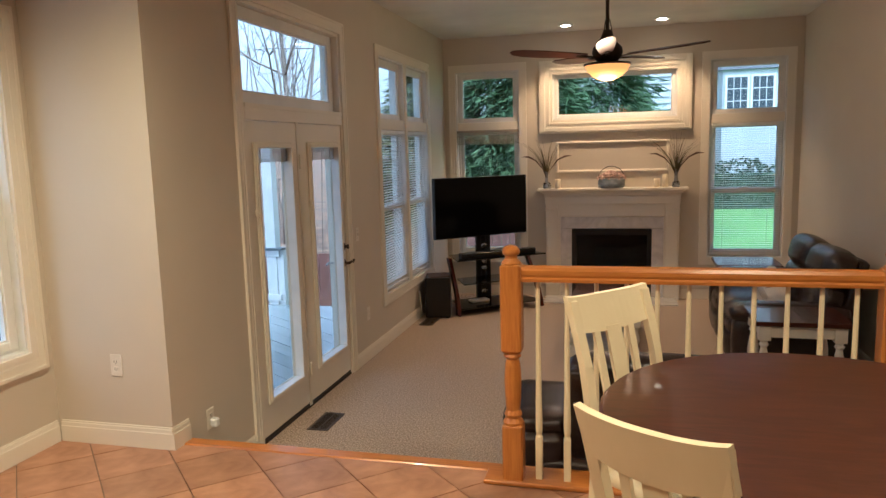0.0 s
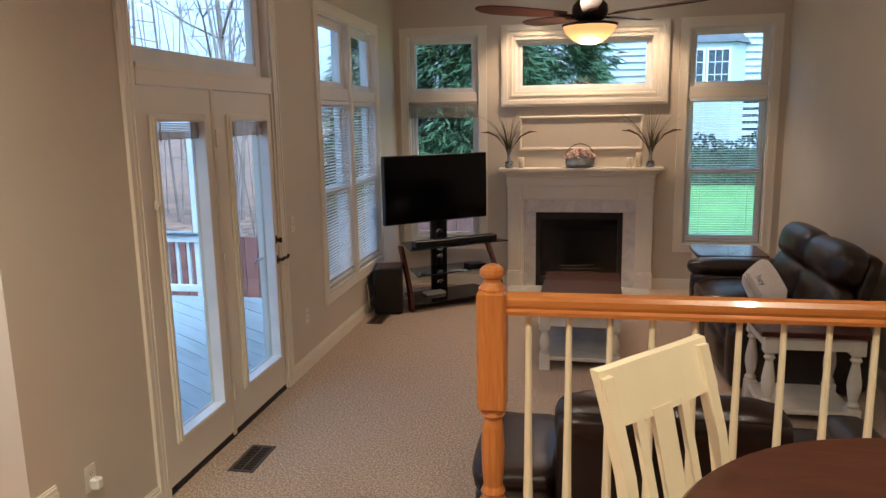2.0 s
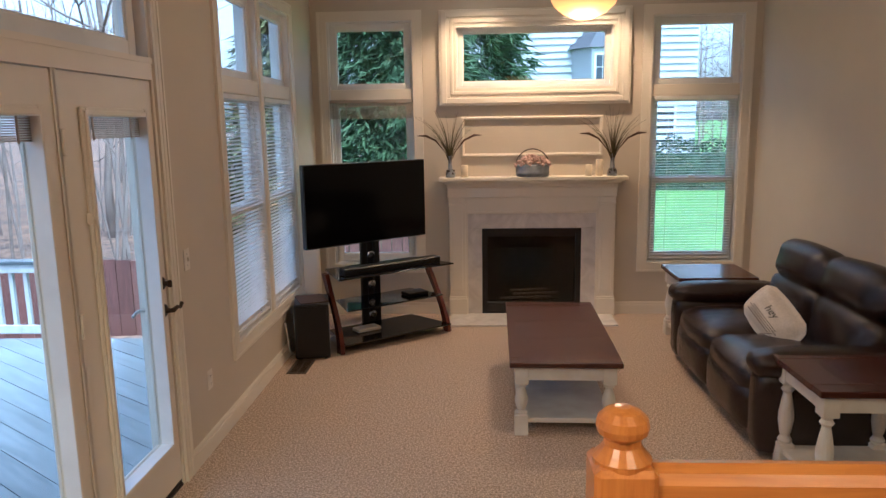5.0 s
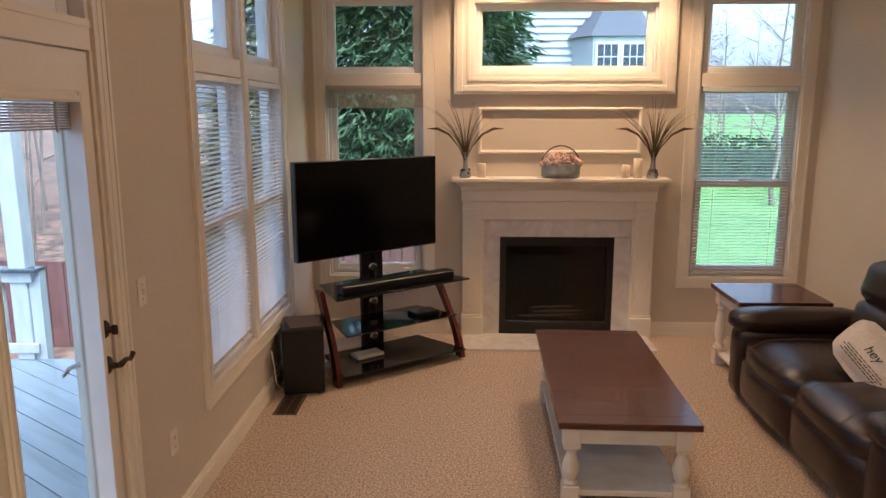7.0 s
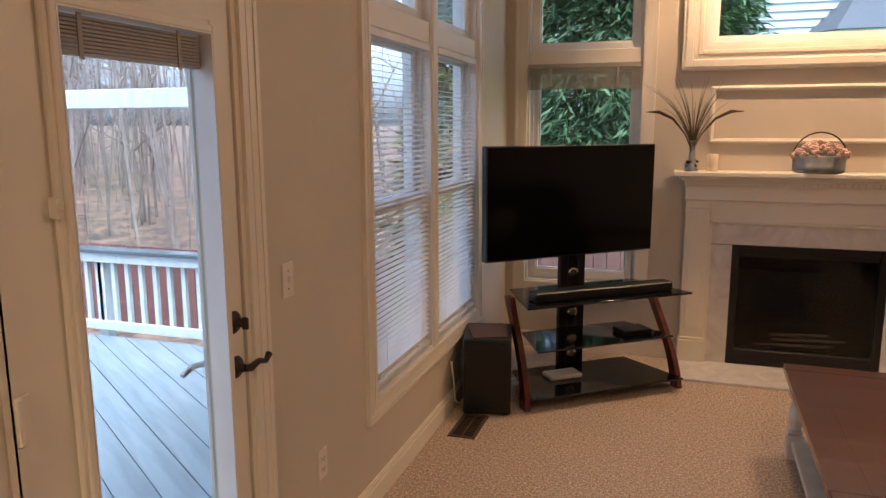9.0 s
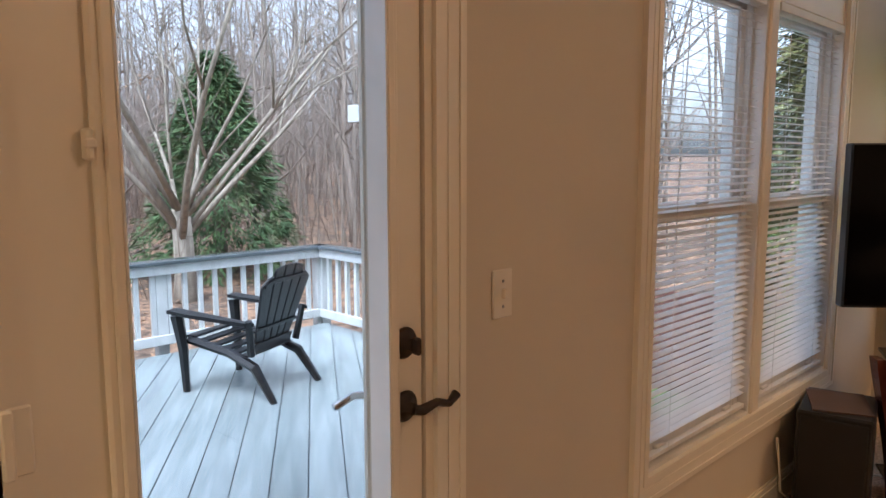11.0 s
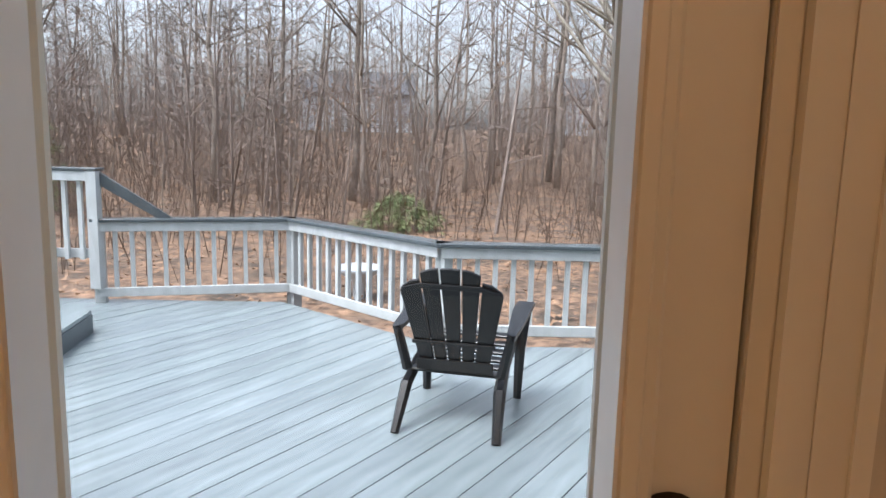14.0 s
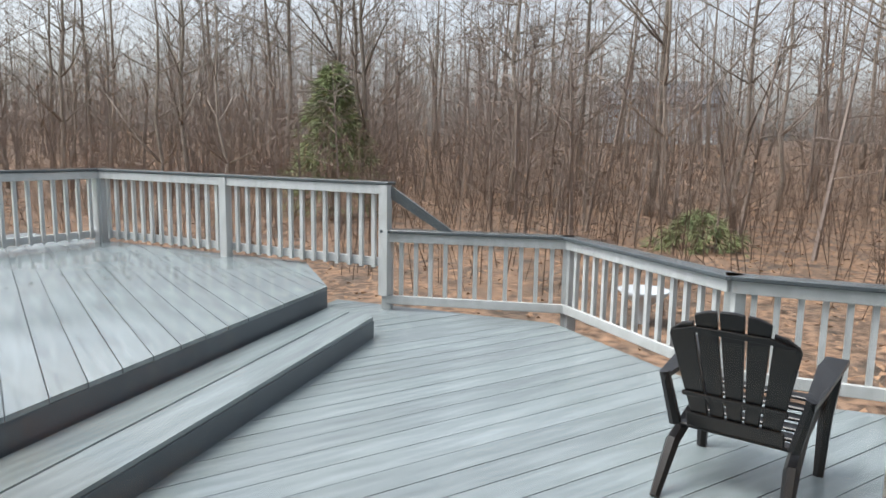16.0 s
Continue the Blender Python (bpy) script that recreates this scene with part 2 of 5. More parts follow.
def put_lathe(bm, profile, sides=16, m=None):
    rings = []
    for r, z in profile:
        rings.append([bm.verts.new((r * math.cos(2 * math.pi * i / sides), r * math.sin(2 * math.pi * i / sides), z)) for i in range(sides)])
    for a, b in zip(rings, rings[1:]):
        for i in range(sides):
            bm.faces.new((a[i], a[(i + 1) % sides], b[(i + 1) % sides], b[i]))
    bm.faces.new(rings[0][::-1])
    bm.faces.new(rings[-1])
    if m is not None:
        bmesh.ops.transform(bm, matrix=m, verts=[v for ring in rings for v in ring])


def lathe(name, profile, material, sides=16, m=None):
    bm = bmesh.new()
    put_lathe(bm, profile, sides, m)
    ob = finish(name, bm, material, smooth=True)
    return ob


def put_tube(bm, pts, radii, sides=6):
    rings = []
    for i, p in enumerate(pts):
        p = Vector(p)
        d = (Vector(pts[min(i + 1, len(pts) - 1)]) - Vector(pts[max(i - 1, 0)])).normalized()
        u = d.cross(Vector((0, 0, 1)) if abs(d.z) < 0.9 else Vector((1, 0, 0))).normalized()
        w = d.cross(u)
        rings.append([bm.verts.new(p + radii[i] * (math.cos(2 * math.pi * k / sides) * u + math.sin(2 * math.pi * k / sides) * w)) for k in range(sides)])
    for a, b in zip(rings, rings[1:]):
        for k in range(sides):
            bm.faces.new((a[k], a[(k + 1) % sides], b[(k + 1) % sides], b[k]))
    bm.faces.new(rings[0][::-1])
    bm.faces.new(rings[-1])


def tube(name, pts, r, material, sides=8):
    bm = bmesh.new()
    put_tube(bm, pts, r if isinstance(r, (list, tuple)) else [r] * len(pts), sides)
    return finish(name, bm, material, smooth=True)


def put_prism(bm, poly, z0, z1, m=None):
    a = [bm.verts.new((x, y, z0)) for x, y in poly]
    b = [bm.verts.new((x, y, z1)) for x, y in poly]
    n = len(poly)
    bm.faces.new(a[::-1])
    bm.faces.new(b)
    for i in range(n):
        bm.faces.new((a[i], a[(i + 1) % n], b[(i + 1) % n], b[i]))
    if m is not None:
        bmesh.ops.transform(bm, matrix=m, verts=a + b)


def prism(name, poly, z0, z1, material, m=None, bevel=0.0, seg=1):
    bm = bmesh.new()
    put_prism(bm, poly, z0, z1, m)
    if bevel > 0:
        bmesh.ops.bevel(bm, geom=list(bm.edges), offset=bevel, segments=seg, affect="EDGES", profile=0.5)
    return finish(name, bm, material, smooth=seg > 1)


def put_cushion(bm, x0, x1, y0, y1, z0, z1, r=0.08, puff=0.03, m=None, cuts=6):
    """A soft rounded block that swells in the middle of its faces."""
    part = bmesh.new()
    bmesh.ops.create_cube(part, size=2.0)
    bmesh.ops.subdivide_edges(part, edges=list(part.edges), cuts=cuts, use_grid_fill=True)
    h = Vector(((x1 - x0) / 2, (y1 - y0) / 2, (z1 - z0) / 2))
    c = Vector(((x0 + x1) / 2, (y0 + y1) / 2, (z0 + z1) / 2))
    rr = min(r, h.x * 0.98, h.y * 0.98, h.z * 0.98)
    for v in part.verts:
        q = v.co.copy()
        p = Vector((q.x * h.x, q.y * h.y, q.z * h.z))
        core = Vector([max(-(h[i] - rr), min(h[i] - rr, p[i])) for i in range(3)])
        d = p - core
        if d.length > 1e-6:
            p = core + d.normalized() * rr
        mid = [(1 - q[i] ** 2) for i in range(3)]
        for i in range(3):
            j, k = (i + 1) % 3, (i + 2) % 3
            p[i] += q[i] ** 3 * puff * mid[j] * mid[k]
        n = noise.noise(p * 5 + c * 3) * 0.008
        v.co = c + p + q.normalized() * n
    if m is not None:
        bmesh.ops.transform(part, matrix=m, verts=part.verts)
    me = bpy.data.meshes.new("tmp")
    part.to_mesh(me)
    part.free()
    bm.from_mesh(me)
    bpy.data.meshes.remove(me)


def cushion(name, x0, x1, y0, y1, z0, z1, material, r=0.08, puff=0.03, m=None, cuts=6):
    bm = bmesh.new()
    put_cushion(bm, x0, x1, y0, y1, z0, z1, r, puff, m, cuts)
    return finish(name, bm, material, smooth=True)


def under(parent, *parts):
    for p in parts:
        p.parent = parent
    return parent


def thing(name, m, parts, label, category, group="", kind=""):
    e = new(name)
    e.empty_display_size = 0.1
    under(e, *parts)
    e.matrix_world = m
    return tagged(e, label, category, group, kind)


def wall_x(name, x0, x1, y0, y1, z0, z1, holes, material, label):
    """A wall slab along y with rectangular holes (ya, yb, za, zb), which do not overlap in y."""
    bm, at = bmesh.new(), y0
    for ya, yb, za, zb in sorted(holes):
        put_box(bm, x0, x1, at, ya, z0, z1)
        if za > z0 + 1e-4:
            put_box(bm, x0, x1, ya, yb, z0, za)
        put_box(bm, x0, x1, ya, yb, zb, z1)
        at = yb
    put_box(bm, x0, x1, at, y1, z0, z1)
    return tagged(finish(name, bm, material), label, "wall", kind="structure")


def wall_y(name, y0, y1, x0, x1, z0, z1, holes, material, label):
    bm, at = bmesh.new(), x0
    for xa, xb, za, zb in sorted(holes):
        put_box(bm, at, xa, y0, y1, z0, z1)
        if za > z0 + 1e-4:
            put_box(bm, xa, xb, y0, y1, z0, za)
        put_box(bm, xa, xb, y0, y1, zb, z1)
        at = xb
    put_box(bm, at, x1, y0, y1, z0, z1)
    return tagged(finish(name, bm, material), label, "wall", kind="structure")


# ---- plan ----
WX, BY, RX, CZ, KZ = -2.40, 9.45, 1.69, 3.17, 0.36   # left wall, back wall, right wall, ceiling, kitchen floor
DZ = -0.13                                            # deck
STEP_Y, JOG_Y, KX = 3.78, 3.65, -3.09
DOOR = (4.53, 6.08, 0.0, 2.76)
LWIN = (6.99, 8.63, 0.47, 2.71)
BWIN1, BWIN2, BWIN3 = (-2.25, -1.46, 0.50, 2.76), (-1.06, 0.37, 2.14, 2.70), (0.72, 1.53, 0.50, 2.76)
BOX = (-0.86, 0.08, 0.0, 0.84)

tagged(box("floor", WX - 0.15, RX + 0.15, STEP_Y, BY + 0.15, -0.2, 0, M_CARPET), "beige speckled wall-to-wall carpet", "floor", kind="structure")
tagged(box("floor_kitchen", KX - 0.15, 3.3, -3.0, STEP_Y - 0.07, 0.15, KZ - 0.012, M_GROUT), "brown grout bed of the tiled kitchen floor", "floor", kind="structure")
tagged(box("step", WX, RX, STEP_Y - 0.07, STEP_Y + 0.26, 0.0, 0.18, M_CARPET, 0.01), "carpeted step below the kitchen floor", "step", kind="structure")
tagged(box("riser", WX, RX, STEP_Y - 0.07, STEP_Y - 0.02, 0.184, KZ - 0.03, M_TRIM), "painted riser under the oak nosing", "riser", kind="structure")
tagged(box("trim_nosing", WX, RX, STEP_Y - 0.068, STEP_Y + 0.012, KZ - 0.028, KZ + 0.006, M_OAKH, 0.006), "honey oak nosing along the tiled floor edge", "nosing", kind="structure")
tagged(box("ceiling", KX - 0.15, 3.3, -3.0, BY + 0.15, CZ, CZ + 0.15, M_CEIL), "off-white painted ceiling", "ceiling", kind="structure")
wall_x("wall_west", WX - 0.15, WX, JOG_Y, BY + 0.15, -0.2, CZ, [DOOR, LWIN], M_WALL, "beige painted wall with french doors and windows")
wall_y("wall_north", BY, BY + 0.15, WX, RX, -0.2, CZ, [BWIN1, (-1.06, 0.37, 2.14, 2.70), BWIN3], M_WALL, "beige painted wall with fireplace and windows")
wall_x("wall_east", RX, RX + 0.15, STEP_Y - 0.12, BY + 0.15, -0.2, CZ, [], M_WALL, "plain beige painted wall beside the sofa")
wall_y("wall_jog", JOG_Y, JOG_Y + 0.14, KX - 0.15, WX - 0.15, 0.0, CZ, [], M_WALL, "short beige wall return in the kitchen")
KWIN = (2.30, 3.50, 0.88, 2.48)
wall_x("wall_kitchen_west", KX - 0.15, KX, -3.0, JOG_Y, 0.0, CZ, [KWIN], M_WALL, "beige painted kitchen wall with a window")
wall_y("wall_kitchen_south", -3.15, -3.0, KX - 0.15, 3.3, 0.0, CZ, [], M_WALL, "plain beige kitchen wall")
wall_x("wall_kitchen_east", 3.3, 3.45, -3.15, STEP_Y, 0.0, CZ, [], M_WALL, "plain beige kitchen wall")
wall_y("wall_kitchen_north", STEP_Y - 0.12, STEP_Y, RX + 0.15, 3.45, -0.2, CZ, [], M_WALL, "plain beige wall beside the steps")


def put_base(bm, along, fixed, a, b, z, side):
    """Baseboard with a small cap moulding. along: 'x' or 'y'."""
    for depth, z0, z1 in ((0.016, 0.0, 0.085), (0.011, 0.085, 0.105), (0.006, 0.105, 0.115)):
        lo, hi = sorted((fixed, fixed + side * depth))
        if along == "y":
            put_box(bm, lo, hi, a, b, z + z0, z + z1)
        else:
            put_box(bm, a, b, lo, hi, z + z0, z + z1)


bm = bmesh.new()
put_base(bm, "y", WX, 6.17, BY, 0, 1)
put_base(bm, "y", WX, STEP_Y + 0.27, 4.45, 0, 1)
put_base(bm, "x", BY, WX + 0.02, -1.16, 0, -1)
put_base(bm, "x", BY, 0.43, RX, 0, -1)
put_base(bm, "y", RX, STEP_Y + 0.3, BY - 0.02, 0, -1)
put_base(bm, "x", JOG_Y, KX + 0.02, WX - 0.0005, KZ, -1)
put_base(bm, "y", KX, -3, JOG_Y - 0.02, KZ, 1)
put_base(bm, "y", WX, JOG_Y - 0.0165, STEP_Y - 0.0, KZ, 1)
tagged(finish("baseboard", bm, M_TRIM), "off-white painted baseboard with moulded top", "baseboard", kind="structure")


# ---- windows: a frame seen from the room side, built in the xz plane, room towards -y ----
def put_ring(bm, x0, x1, z0, z1, w, y0, y1, bevel=0.0, wb=None):
    wb = w if wb is None else wb
    put_box(bm, x0, x0 + w, y0, y1, z0, z1, bevel=bevel)
    put_box(bm, x1 - w, x1, y0, y1, z0, z1, bevel=bevel)
    put_box(bm, x0 + w, x1 - w, y0, y1, z1 - w, z1, bevel=bevel)
    put_box(bm, x0 + w, x1 - w, y0, y1, z0, z0 + wb, bevel=bevel)


def casing(x0, x1, z0, z1, w=0.085, bottom=True):
    """Moulded casing round an opening, standing off the wall."""
    bm = bmesh.new()
    zb = z0 - w if bottom else z0
    for inset, ww, d in ((0.0, w - 0.004, 0.014), (-0.003, 0.018, 0.0185), (w - 0.024, 0.024, 0.0175), (w * 0.42, 0.014, 0.0162)):
        a, b, c = x0 - w + inset, x1 + w - inset, z1 + w - inset
        lo = zb + inset if bottom else zb
        put_box(bm, a, a + ww, -d, 0.0, lo, c)
        put_box(bm, b - ww, b, -d, 0.0, lo, c)
        put_box(bm, a + ww, b - ww, -d, 0.0, c - ww, c)
        if bottom:
            put_box(bm, a + ww, b - ww, -d, 0.0, lo, lo + ww)
    return finish("casing", bm, M_TRIM)


def pane(x0, x1, z0, z1, y):
    ob = box("pane", x0, x1, y - 0.003, y + 0.003, z0, z1, M_GLASS)
    ob.visible_shadow = False
    return ob


def sash(x0, x1, z0, z1, y, w=0.045, wb=None):
    bm = bmesh.new()
    put_ring(bm, x0, x1, z0, z1, w, y - 0.018, y + 0.022, 0.003, wb)
    put_ring(bm, x0 + w - 0.002, x1 - w + 0.002, z0 + (wb or w) - 0.002, z1 - w + 0.002, 0.012, y - 0.008, y + 0.016)
    return finish("sash", bm, M_VINYL)


def jamb(x0, x1, z0, z1, depth=0.15):
    bm = bmesh.new()
    put_ring(bm, x0, x1, z0, z1, 0.014, 0.0, depth)
    put_ring(bm, x0 + 0.014, x1 - 0.014, z0 + 0.014, z1 - 0.014, 0.022, 0.045, 0.12)
    return finish("jamb", bm, M_VINYL)


def blind(x0, x1, z0, z1, y, angle, step=0.025):
    bm = bmesh.new()
    put_box(bm, x0, x1, y - 0.02, y + 0.016, z1 - 0.03, z1)
    n = int((z1 - z0 - 0.05) / step)
    for i in range(n):
        z = z1 - 0.04 - i * step
        put_box(bm, x0 + 0.004, x1 - 0.004, -0.0115, 0.0115, -0.0005, 0.0005, m=Matrix.Translation((0, y, z)) @ pose(0, 0, 0, angle + random.uniform(-2, 2)))
    put_box(bm, x0, x1, y - 0.012, y + 0.012, z0, z0 + 0.014)
    for fx in (0.18, 0.82):
        x = x0 + (x1 - x0) * fx
        put_box(bm, x - 0.0012, x + 0.0012, y - 0.0135, y - 0.0125, z0, z1)
    return finish("blind", bm, M_BLIND)


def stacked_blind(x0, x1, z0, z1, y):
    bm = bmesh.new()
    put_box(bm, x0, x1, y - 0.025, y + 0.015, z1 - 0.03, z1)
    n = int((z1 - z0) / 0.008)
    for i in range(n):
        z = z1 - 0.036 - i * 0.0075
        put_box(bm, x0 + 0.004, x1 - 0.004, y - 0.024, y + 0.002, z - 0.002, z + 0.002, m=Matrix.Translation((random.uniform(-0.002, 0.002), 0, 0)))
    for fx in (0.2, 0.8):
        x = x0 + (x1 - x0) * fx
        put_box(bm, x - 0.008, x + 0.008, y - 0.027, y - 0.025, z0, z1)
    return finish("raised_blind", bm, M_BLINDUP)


def window_unit(x0, x1, z0, z1, bar, meet, kind):
    """Fixed light above a double-hung window. Returns its parts, room towards -y, wall face at y = 0."""
    parts = [jamb(x0, x1, z0, z1)]
    a, b = x0 + 0.03, x1 - 0.03
    parts.append(sash(a, b, bar + 0.05, z1 - 0.03, 0.06))
    parts.append(pane(a + 0.04, b - 0.04, bar + 0.09, z1 - 0.07, 0.062))
    parts.append(box("mullion_bar", x0 + 0.015, x1 - 0.015, 0.004, 0.12, bar - 0.055, bar + 0.05, M_TRIM, 0.004))
    parts.append(sash(a, b, meet - 0.02, bar - 0.055, 0.085, 0.04))
    parts.append(pane(a + 0.035, b - 0.035, meet + 0.015, bar - 0.09, 0.088))
    parts.append(sash(a, b, z0 + 0.03, meet + 0.022, 0.05, 0.042, 0.06))
    parts.append(pane(a + 0.037, b - 0.037, z0 + 0.085, meet - 0.015, 0.052))
    c = (a + b) / 2
    parts.append(box("sash_lock", c - 0.03, c + 0.03, 0.022, 0.05, meet + 0.022, meet + 0.04, M_VINYL, 0.005))
    for s in (-0.25, 0.25):
        parts.append(box("sash_lift", c + s - 0.03, c + s + 0.03, 0.018, 0.032, z0 + 0.045, z0 + 0.06, M_VINYL, 0.004))
    if kind == "closed":
        parts.append(blind(a + 0.002, b - 0.002, z0 + 0.035, bar - 0.06, 0.016, 16))
    elif kind == "open":
        parts.append(blind(a + 0.002, b - 0.002, z0 + 0.035, bar - 0.06, 0.016, 6))
    elif kind == "raised":
        parts.append(stacked_blind(a - 0.02, b + 0.02, bar - 0.20, bar - 0.045, -0.004))
    return parts


def window_thing(name, m, parts, label):
    return thing(name, m, parts, label, "window", kind="structure")


NORTH = Matrix.Translation((0, BY, 0))
WEST = Matrix.Translation((WX, 0, 0)) @ pose(0, 0, 0, 0, 0, 90)     # local x runs along world y, local y towards -x

x0, x1, z0, z1 = BWIN1
window_thing("window_1", NORTH, window_unit(x0, x1, z0, z1, 2.10, 1.28, "raised") + [casing(x0, x1, z0, z1)], "white window with fixed light above and raised blind")
x0, x1, z0, z1 = BWIN3
window_thing("window_2", NORTH, window_unit(x0, x1, z0, z1, 2.10, 1.28, "open") + [casing(x0, x1, z0, z1)], "white double-hung window with lowered open blind")
y0, y1, z0, z1 = LWIN
mid = (y0 + y1) / 2
parts = window_unit(y0, mid - 0.035, z0, z1, 2.09, 1.28, "closed") + window_unit(mid + 0.035, y1, z0, z1, 2.09, 1.28, "closed")
parts += [box("mullion", mid - 0.035, mid + 0.035, -0.012, 0.14, z0, z1, M_TRIM, 0.006), casing(y0, y1, z0, z1)]
window_thing("window_3", WEST, parts, "paired white double-hung windows with lowered blinds")

# window over the mantel, in a deep moulded frame
x0, x1, z0, z1 = BWIN2
bm = bmesh.new()
for w, d in ((0.155, 0.045), (0.135, 0.055), (0.10, 0.04), (0.055, 0.05)):
    put_ring(bm, x0 - w, x1 + w, z0 - w, z1 + w * 0.9, 0.05 if w > 0.06 else 0.03, -d, 0.0, 0.004)
put_ring(bm, x0 - 0.150, x1 + 0.150, z0 - 0.150, z1 + 0.134, 0.152, -0.034, 0.0)
deep = finish("frame", bm, M_TRIM)
window_thing("window_4", NORTH, [jamb(x0, x1, z0, z1), sash(x0 + 0.02, x1 - 0.02, z0 + 0.02, z1 - 0.02, 0.06, 0.04), pane(x0 + 0.05, x1 - 0.05, z0 + 0.05, z1 - 0.05, 0.062), deep],
             "wide fixed window in a deep moulded frame")
# kitchen window
y0, y1, z0, z1 = KWIN
m = Matrix.Translation((KX, 0, 0)) @ pose(0, 0, 0, 0, 0, 90)
window_thing("window_5", m, [jamb(y0, y1, z0, z1), casing(y0, y1, z0, z1, 0.1), sash(y0 + 0.03, y1 - 0.03, 1.63, z1 - 0.03, 0.085), pane(y0 + 0.06, y1 - 0.06, 1.66, z1 - 0.06, 0.087),
                             sash(y0 + 0.03, y1 - 0.03, z0 + 0.03, 1.67, 0.05), pane(y0 + 0.06, y1 - 0.06, z0 + 0.06, 1.63, 0.052)], "white double-hung kitchen window in painted casing")


# ---- french doors ----
def door_leaf(a, b, active):
    z0, z1 = 0.035, 2.045
    g0, g1, h0, h1 = a + 0.163, b - 0.105, 0.27, 1.88
    if not active:
        g0, g1 = a + 0.122, b - 0.13
    bm = bmesh.new()
    put_box(bm, a, g0, 0.02, 0.065, z0, z1)
    put_box(bm, g1, b, 0.02, 0.065, z0, z1)
    put_box(bm, g0, g1, 0.02, 0.065, h1, z1)
    put_box(bm, g0, g1, 0.02, 0.065, z0, h0)
    body = finish("stile_and_rail", bm, M_TRIM)
    bm = bmesh.new()
    put_ring(bm, g0 - 0.035, g1 + 0.035, h0 - 0.035, h1 + 0.035, 0.034, 0.004, 0.02, 0.005)
    put_ring(bm, g0 - 0.02, g1 + 0.02, h0 - 0.02, h1 + 0.02, 0.019, -0.004, 0.01, 0.003)
    put_ring(bm, g0 - 0.03, g1 + 0.03, h0 - 0.03, h1 + 0.03, 0.034, 0.065, 0.085, 0.005)
    lite = finish("glazing_frame", bm, M_TRIM)
    bm = bmesh.new()
    put_ring(bm, g0 - 0.001, g1 + 0.001, h0 - 0.001, h1 + 0.001, 0.004, -0.003, 0.058)
    reveal = finish("glazing_reveal", bm, M_VINYL)
    glass = pane(g0, g1, h0, h1, 0.0615)
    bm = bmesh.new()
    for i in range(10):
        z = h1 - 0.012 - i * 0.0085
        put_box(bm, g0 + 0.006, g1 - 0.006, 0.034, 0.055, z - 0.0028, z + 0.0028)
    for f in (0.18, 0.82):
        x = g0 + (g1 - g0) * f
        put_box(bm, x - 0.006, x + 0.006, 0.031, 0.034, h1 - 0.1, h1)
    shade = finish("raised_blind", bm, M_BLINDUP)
    clip = boxes("blind_tab", [(g0 - 0.046, g0 - 0.036, -0.006, 0.02, 1.455, 1.50), (g0 - 0.05, g0 - 0.034, -0.012, -0.004, 1.472, 1.486)], M_TRIM, 0.003)
    parts = [body, lite, reveal, glass, shade, clip]
    sweep = box("door_sweep", a, b, 0.022, 0.06, 0.012, 0.034, M_BLACK)
    parts.append(sweep)
    if active:
        for zz, hook in ((1.08, False), (0.945, True)):
            c = b - 0.052
            rose = lathe("rosette", [(0.0, 0.0), (0.031, 0.0), (0.034, 0.006), (0.028, 0.013), (0.012, 0.018), (0.012, 0.034), (0.0, 0.034)], M_BRONZE, 20, Matrix.Translation((c, 0.02, zz)) @ pose(0, 0, 0, 90))
            parts.append(rose)
            if hook:
                parts.append(tube("lever", [(c, -0.018, zz), (c + 0.01, -0.028, zz), (c + 0.05, -0.03, zz + 0.008), (c + 0.085, -0.03, zz - 0.004), (c + 0.11, -0.028, zz + 0.012)], [0.011, 0.012, 0.009, 0.008, 0.011], M_BRONZE))
                parts.append(tube("lever_outside", [(c, 0.06, zz), (c, 0.12, zz), (c - 0.05, 0.125, zz + 0.008), (c - 0.1, 0.125, zz - 0.006)], [0.011, 0.011, 0.009, 0.008], M_CHROME))
            else:
                parts.append(box("thumb_turn", c - 0.006, c + 0.006, -0.034, -0.012, zz - 0.018, zz + 0.018, M_BRONZE, 0.004))
        for zz in (1.78, 1.07, 0.28):
            parts.append(boxes("hinge", [(a - 0.012, a + 0.004, 0.004, 0.022, zz - 0.05, zz + 0.05), (a - 0.03, a + 0.03, 0.016, 0.022, zz - 0.05, zz + 0.05)], M_TRIM, 0.003))
    return parts


y0, y1, z0, z1 = DOOR
leaf = door_leaf(5.285, 6.055, True)
thing("door_1", WEST @ Matrix.Translation((0, -0.014, 0)), leaf, "off-white french door with full glass, closed", "door", kind="structure")
leaf = door_leaf(4.555, 5.265, False)
thing("door_2", WEST @ Matrix.Translation((0, -0.014, 0)), leaf, "fixed off-white french door with full glass", "door", kind="structure")
bm = bmesh.new()
put_box(bm, y0, y0 + 0.022, 0.0, 0.15, 0.0, z1)
put_box(bm, y1 - 0.022, y1, 0.0, 0.15, 0.0, z1)
put_box(bm, y0 + 0.022, y1 - 0.022, 0.0, 0.15, z1 - 0.022, z1)
put_box(bm, y0 + 0.022, y1 - 0.022, -0.01, 0.15, 2.05, 2.135)
put_box(bm, y0 + 0.022, y1 - 0.022, -0.016, 0.03, 2.125, 2.15)
put_box(bm, 5.266, 5.284, 0.0, 0.062, 0.012, 2.05)
put_box(bm, 5.25, 5.272, 0.0, 0.02, 0.012, 2.05)
put_box(bm, y1 - 0.0215, y1 + 0.002, -0.004, -0.0002, 0.0, 2.05)
put_box(bm, y0 - 0.002, y0 + 0.0215, -0.004, -0.0002, 0.0, 2.05)
